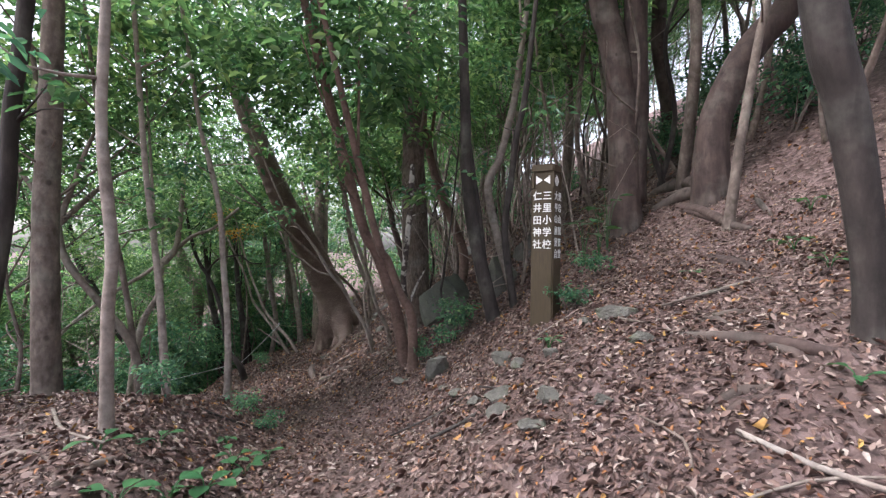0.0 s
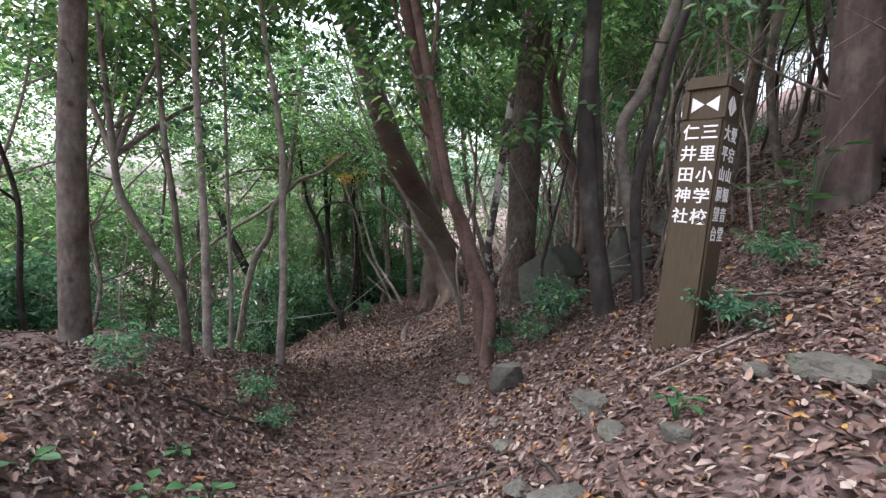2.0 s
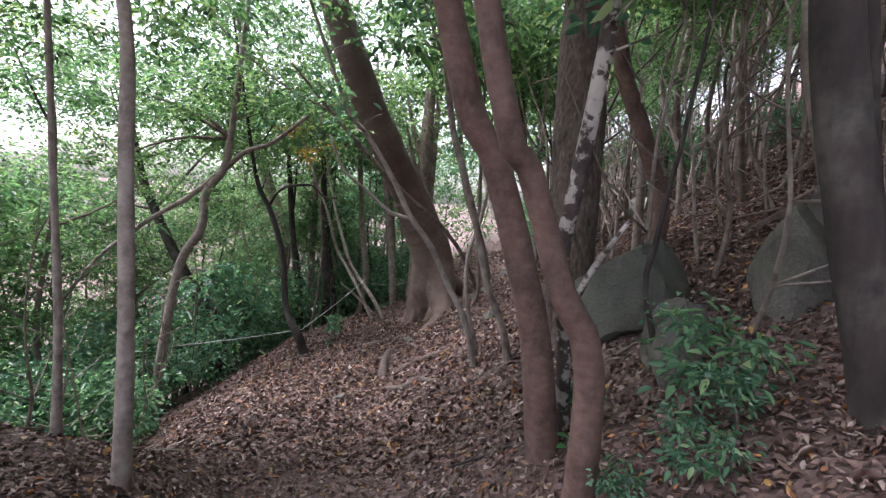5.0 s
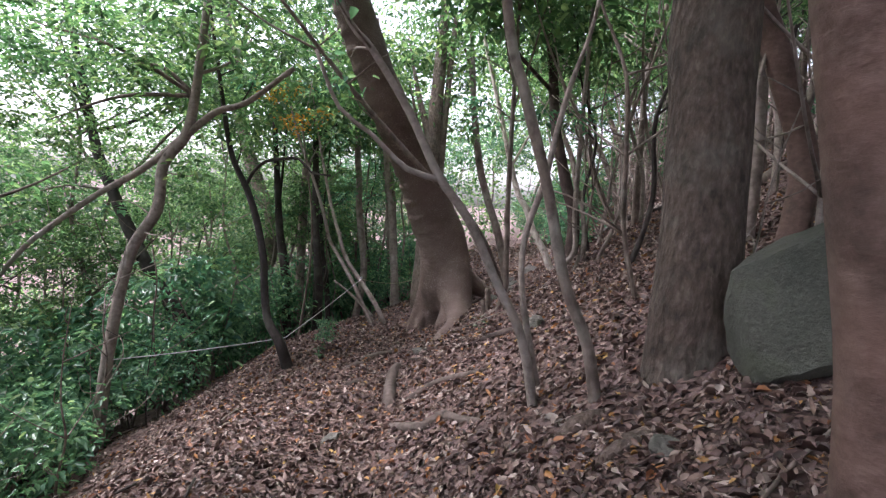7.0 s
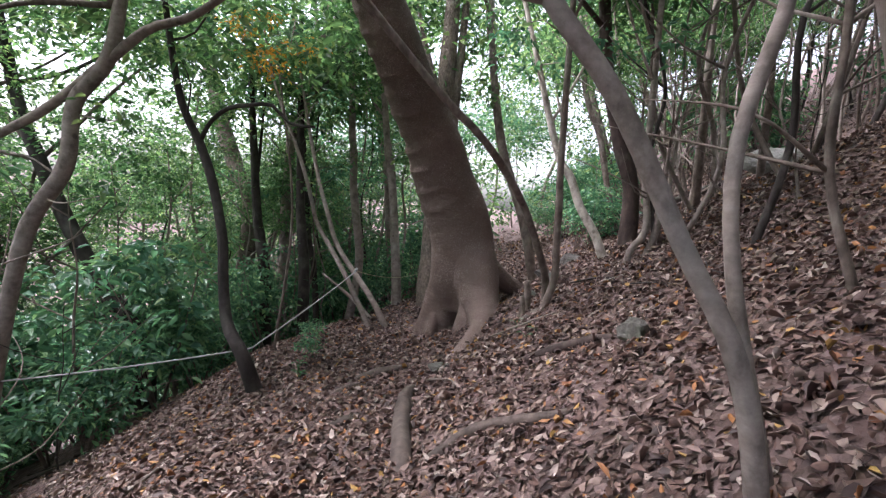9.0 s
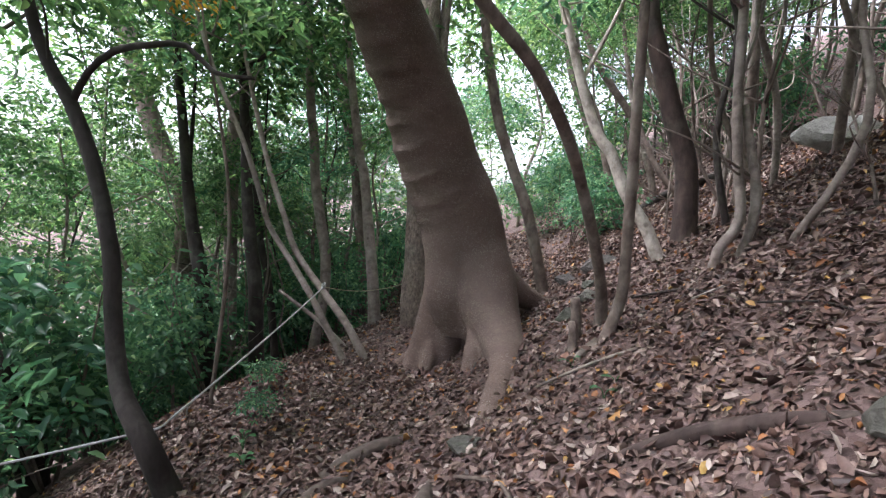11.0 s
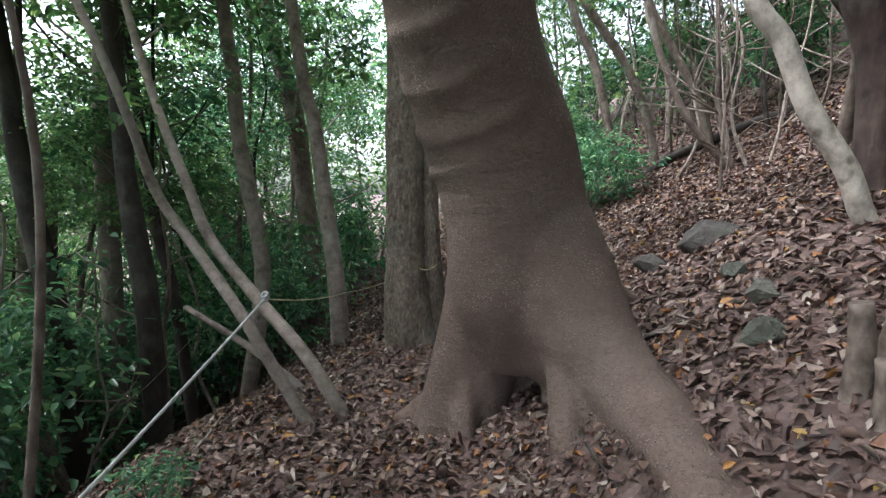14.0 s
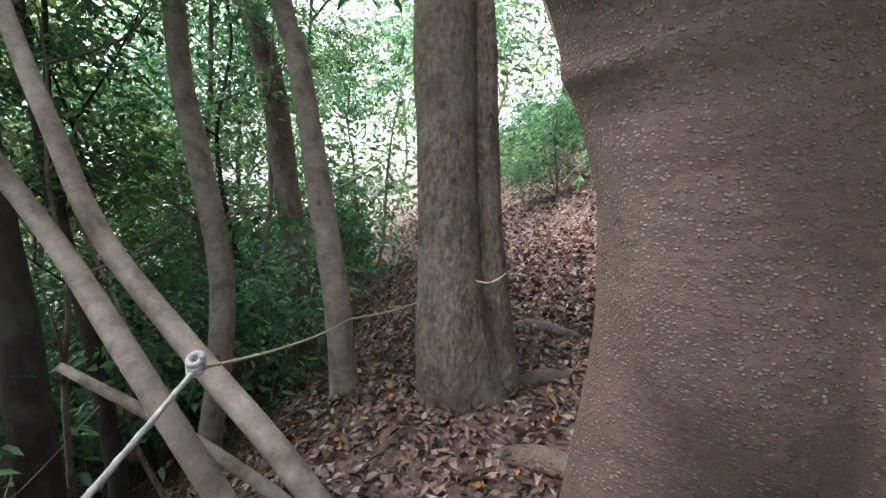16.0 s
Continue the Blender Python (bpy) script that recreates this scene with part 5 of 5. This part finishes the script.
# roots across the upper path
root((3.66, 6.17, 0.06), (3.35, 6.52, 0.05), (3.07, 6.87, 0.03), kind="darkred")
root((3.23, 5.54, 0.06), (2.94, 5.66, 0.045), (2.75, 6.12, 0.025), kind="darkred")
root((2.71, 5.61, 0.025), (2.75, 5.11, 0.03), (2.78, 4.68, 0.03), (2.77, 4.3, 0.02), kind="darkred")
root((2.39, 4.16, 0.02), (2.21, 3.38, 0.03), (2.08, 2.9, 0.028), kind="darkred")
root((1.54, 2.79, 0.022), (1.55, 2.62, 0.03), (1.57, 2.44, 0.02), kind="darkred")
root((1.4, 2.4, 0.018), (1.53, 2.29, 0.026), (1.56, 2.07, 0.03), (1.67, 1.94, 0.045), kind="darkred")
root((1.07, 1.86, 0.015), (1.23, 1.88, 0.025), (1.41, 1.88, 0.015), kind="darkred")
root((4.37, 8.82, 0.03), (4.25, 7.64, 0.02), kind="darkred")
root((2.98, 4.09, 0.02), (3.14, 4.59, 0.03), (3.27, 4.9, 0.03), kind="darkred")
# dead branches lying on the rim of the drop
on_ground("fallen_branch", [(-1.56, 1.84, 0.013600000000000001), (-1.5, 1.99, 0.017), (-1.49, 2.41, 0.013600000000000001)], "grey", "bare grey-brown dead branch lying on leaf litter", "branch", 1.1, 0.1)
on_ground("fallen_branch", [(-2.01, 2.0, 0.0128), (-1.94, 2.09, 0.016), (-1.6, 1.99, 0.0128)], "grey", "bare grey-brown dead branch lying on leaf litter", "branch", 1.1, 0.1)
on_ground("fallen_branch", [(-2.22, 2.21, 0.009600000000000001), (-2.12, 2.31, 0.012), (-1.8, 2.23, 0.009600000000000001)], "grey", "bare grey-brown dead branch lying on leaf litter", "branch", 1.1, 0.1)
on_ground("fallen_branch", [(-1.87, 2.62, 0.0144), (-1.95, 2.87, 0.018), (-2.07, 3.19, 0.0144)], "grey", "bare grey-brown dead branch lying on leaf litter", "branch", 1.1, 0.1)
on_ground("fallen_branch", [(-1.87, 3.25, 0.0144), (-2.04, 3.56, 0.018), (-2.32, 4.04, 0.0144)], "grey", "bare grey-brown dead branch lying on leaf litter", "branch", 1.1, 0.1)
on_ground("fallen_branch", [(-2.41, 4.27, 0.0064), (-2.25, 4.47, 0.008), (-1.94, 4.48, 0.0064)], "grey", "bare grey-brown dead branch lying on leaf litter", "branch", 1.1, 0.1)
on_ground("fallen_branch", [(-1.06, 1.79, 0.024), (-1.1, 1.87, 0.03), (-1.16, 2.01, 0.024)], "grey", "bare grey-brown dead branch lying on leaf litter", "branch", 1.1, 0.1)
on_ground("fallen_branch", [(-1.78, 2.27, 0.011200000000000002), (-1.88, 2.61, 0.014), (-1.89, 2.72, 0.011200000000000002)], "grey", "bare grey-brown dead branch lying on leaf litter", "branch", 1.1, 0.1)
on_ground("fallen_branch", [(-1.83, 3.68, 0.008), (-2.92, 4.97, 0.01), (-2.63, 4.93, 0.008)], "grey", "bare grey-brown dead branch lying on leaf litter", "branch", 1.1, 0.1)
on_ground("fallen_log", [(-2.02, 9.5, 0.022), (-1.73, 9.48, 0.03), (-1.45, 9.37, 0.034), (-1.12, 9.2, 0.034)], "darkred", "thin bare fallen log lying across the leafy bank", "log", 0.7)
on_ground("fallen_log", [(-0.9, 17.5, 0.06), (0.3, 17.4, 0.075), (1.2, 16.9, 0.085), (2.1, 16.2, 0.09)], "dark", "dark fallen log lying on the hillside", "log", 0.9)
on_ground("fallen_log", [(0.6, 10.3, 0.05), (1.2, 10.9, 0.05), (1.9, 11.3, 0.05)], "grey", "grey fallen log high on the bank", "log", 0.8)
on_ground("fallen_log", [(1.0, 7.9, 0.06), (1.6, 7.7, 0.06), (2.3, 7.9, 0.05)], "darkred", "reddish fallen log lying on the bank above the boulders", "log", 1.4)
for k in range(60):
    y = pick.uniform(0.6, 13)
    d = pick.choice([pick.uniform(-3.2, -0.9), pick.uniform(0.7, 3.0)])
    x = float(np.interp(y, *TRAIL_X)) + d
    a, ln, r = pick.uniform(0, 6.28), pick.uniform(0.25, 0.9), pick.uniform(0.004, 0.013)
    pts = [(x, y, r), (x + ln * 0.5 * math.cos(a) + 0.04, y + ln * 0.5 * math.sin(a), r), (x + ln * math.cos(a + 0.2), y + ln * math.sin(a + 0.2), r * 0.7)]
    line = [(q[0], q[1], float(ground_z(q[0], q[1])) + 0.02 + 0.03 * (j == 2), q[2]) for j, q in enumerate(pts)]
    v, f = limb(line, line[0][:3], 6, 0.12, 0.06)
    ob = new("fallen_twig", mesh_of("fallen_twig", v, f, BARK[pick.choice(["grey", "pale", "dark"])]))
    ob.location = line[0][:3]
    tagged(ob, "dry bare twig lying on the leaf litter", "twig", "fallen twigs")
for x, y, h, r in ((-1.93, 10.85, 0.3, 0.036), (-1.96, 10.72, 0.2, 0.03)):
    z = float(ground_z(x, y))
    v, f = limb([(x, y, z - 0.08, r * 1.2), (x + 0.01, y, z + h * 0.5, r), (x - 0.01, y, z + h, r * 0.85)], (x, y, z), 10, 0.05, 0.1)
    ob = new("stump", mesh_of("stump", v, f, BARK["grey"]))
    ob.location = (x, y, z)
    tagged(ob, "thin broken dead stem stump on the bank", "stump", "stumps")


# ---- guide rope along the drop ----
rope = thing("guide_rope", (-4.25, 12.0, -0.66), "taut weathered grey guide rope tied between trees", "rope")


def cable(name, pts, r, material, parent, sag, strands):
    """A twisted rope through the points, sagging a little between them."""
    line = []
    for a, b in zip(pts[:-1], pts[1:]):
        a, b = np.array(a, float), np.array(b, float)
        for t in np.linspace(0, 1, 24, endpoint=False):
            line.append((*(a + (b - a) * t - np.array([0, 0, sag * 4 * t * (1 - t)])), r))
    line.append((*pts[-1], r))
    v, f = limb(line, parent.location, 8, 0.02, 0.0, lambda h, u: 1 + 0.22 * np.cos(strands * u + 6.283 * h / 0.035 * 0.5))
    part(name, mesh_of(name, v, f, material), parent)


KNOT = (-4.25, 12.0, -0.66)
cable("rope", [KNOT, (-4.28, 9.85, -1.1), (-6.05, 9.02, -1.42)], 0.0068, ROPE, rope, 0.02, 3)
cable("cord", [KNOT, (-4.14, 13.52, -0.95), (-3.45, 13.14, -0.64), (-3.3, 13.1, -0.6)], 0.0045, CORD, rope, 0.03, 2)
for k in range(3):
    ring = [(KNOT[0] + 0.016 * math.cos(a), KNOT[1] + 0.016 * math.sin(a), KNOT[2] + 0.012 * k + 0.01 * math.sin(a), 0.0085) for a in np.linspace(0, 6.0, 14)]
    v, f = limb(ring, rope.location, 8, 0.02, 0.0)
    part("knot_turn", mesh_of("knot_turn", v, f, ROPE), rope)


# ---- small green plants ----
def seedling(x, y, leaves, size, height, label="low green seedling with broad leaves in dry litter", material=None):
    z = float(ground_z(x, y))
    root_ = thing("seedling", (x, y, z), label, "plant", "seedlings")
    for k in range(leaves):
        th = 6.283 * k / leaves + pick.uniform(-0.4, 0.4)
        out, h = size * pick.uniform(0.3, 0.9), height * pick.uniform(0.6, 1.1)
        tip = np.array([math.cos(th) * out, math.sin(th) * out, h])
        v, f = limb([(0, 0, -0.02, 0.003), (*(tip * np.array([0.4, 0.4, 0.7])), 0.0025), (*tip, 0.002)], (0, 0, 0), 5, 0.05, 0.0)
        part("stalk", mesh_of("stalk", v, f, BROAD), root_)
        n_, w = 7, size * pick.uniform(0.28, 0.4)
        vs, fs = [], []
        ln, dip = size * pick.uniform(0.8, 1.15), pick.uniform(0.05, 0.35)
        for j in range(n_):
            t = j / (n_ - 1)
            half = w * math.sin(math.pi * min(1, t * 0.94 + 0.05)) ** 0.8
            base = tip + np.array([math.cos(th) * ln * t, math.sin(th) * ln * t, -dip * ln * t * t + 0.1 * ln * t])
            s_ = np.array([-math.sin(th), math.cos(th), 0])
            vs += [base - s_ * half + np.array([0, 0, half * 0.25]), base, base + s_ * half + np.array([0, 0, half * 0.25])]
            if j:
                q = 3 * j
                fs += [(q - 3, q - 2, q + 1, q), (q - 2, q - 1, q + 2, q + 1)]
        part("leaf", mesh_of("leaf", vs, fs, material or BROAD), root_)


for x, y, n_, s_, h in ((-1.24, 2.72, 5, 0.1, 0.08), (-1.12, 2.62, 4, 0.11, 0.07), (-1.1, 2.9, 4, 0.09, 0.08), (-1.13, 2.2, 5, 0.13, 0.09), (-1.2, 2.02, 4, 0.13, 0.1), (-1.5, 2.45, 3, 0.11, 0.06), (-1.3, 1.85, 4, 0.12, 0.08), (-1.6, 2.15, 3, 0.1, 0.07), (-1.43, 3.05, 4, 0.07, 0.06), (1.88, 3.46, 4, 0.08, 0.06), (2.5, 3.3, 5, 0.12, 0.1), (2.3, 2.75, 4, 0.12, 0.1), (1.62, 1.8, 3, 0.09, 0.06), (3.1, 3.9, 5, 0.12, 0.12), (-1.8, 10.1, 2, 0.07, 0.05), (-1.87, 10.0, 2, 0.07, 0.05), (-1.97, 10.5, 2, 0.06, 0.06), (-3.9, 10.05, 5, 0.06, 0.1), (-4.05, 10.3, 5, 0.06, 0.1), (0.71, 3.1, 6, 0.07, 0.09), (-0.35, 5.6, 5, 0.07, 0.15)):
    seedling(x, y, n_, s_ * 0.8, h)

SMALL = []
for k in range(3):
    v, f = spray_leaves(11, 13, 0.2, 0.2, 0.085, 0.7, 0.9)
    SMALL.append(fast_mesh("leaves", v, f, SHRUB))
small = [shrub(0.9, 31 + k, SMALL, "sparse glossy green shrub beside the trail", 3) for k in range(3)]
for (x, y, s_), ob in zip(((0.12, 5.62, 0.6), (1.03, 3.85, 0.33), (0.22, 5.4, 0.35)), small):
    ob.location = (x, y, float(ground_z(x, y)) - 0.02)
    ob.scale = (s_,) * 3
for k, (x, y, s_) in enumerate(((0.0, 5.2, 0.35), (-0.2, 5.15, 0.25), (-0.35, 5.95, 0.3), (-1.41, 3.76, 0.25), (1.5, 4.7, 0.4), (-4.1, 10.6, 0.4), (-4.45, 11.3, 0.4), (-1.7, 3.9, 0.3), (-1.9, 3.2, 0.4))):
    stand(small[k % 3], x, y, 1.7 * k, s_)
for k, (x, y, h) in enumerate(((1.75, 5.2, 0.55), (1.9, 5.35, 0.7), (1.6, 5.25, 0.45))):
    seedling(x, y, 6, 0.17, h, "tall broad-leaved green plant under the twin-stemmed tree")

v, f = spray_leaves(14, 16, 0.14, 0.09, 0.05, 0.75, 0.5)
gold = fast_mesh("crown", v, f, ORANGE)
ax, ay = -4.8, 11.0
autumn = thing("tree", (ax, ay, float(ground_z(ax, ay))), "slender tree with orange and yellow autumn leaves", "tree", "woodland trees")
tall = 1.7 - autumn.location.z
v, f = limb([(0, 0, -0.1, 0.018), (0.1, 0.1, tall * 0.5, 0.015), (-0.1, 0, tall, 0.009)], (0, 0, 0), 8, 0.2, 0.05)
part("trunk", mesh_of("trunk", v, f, BARK["grey"]), autumn)
for q, size in (((0.1, -0.2, tall), 0.55), ((-0.35, -0.1, tall + 0.4), 0.45)):
    ob = part("crown", gold, autumn, "orange autumn leaves")
    ob.location, ob.scale = q, (size,) * 3
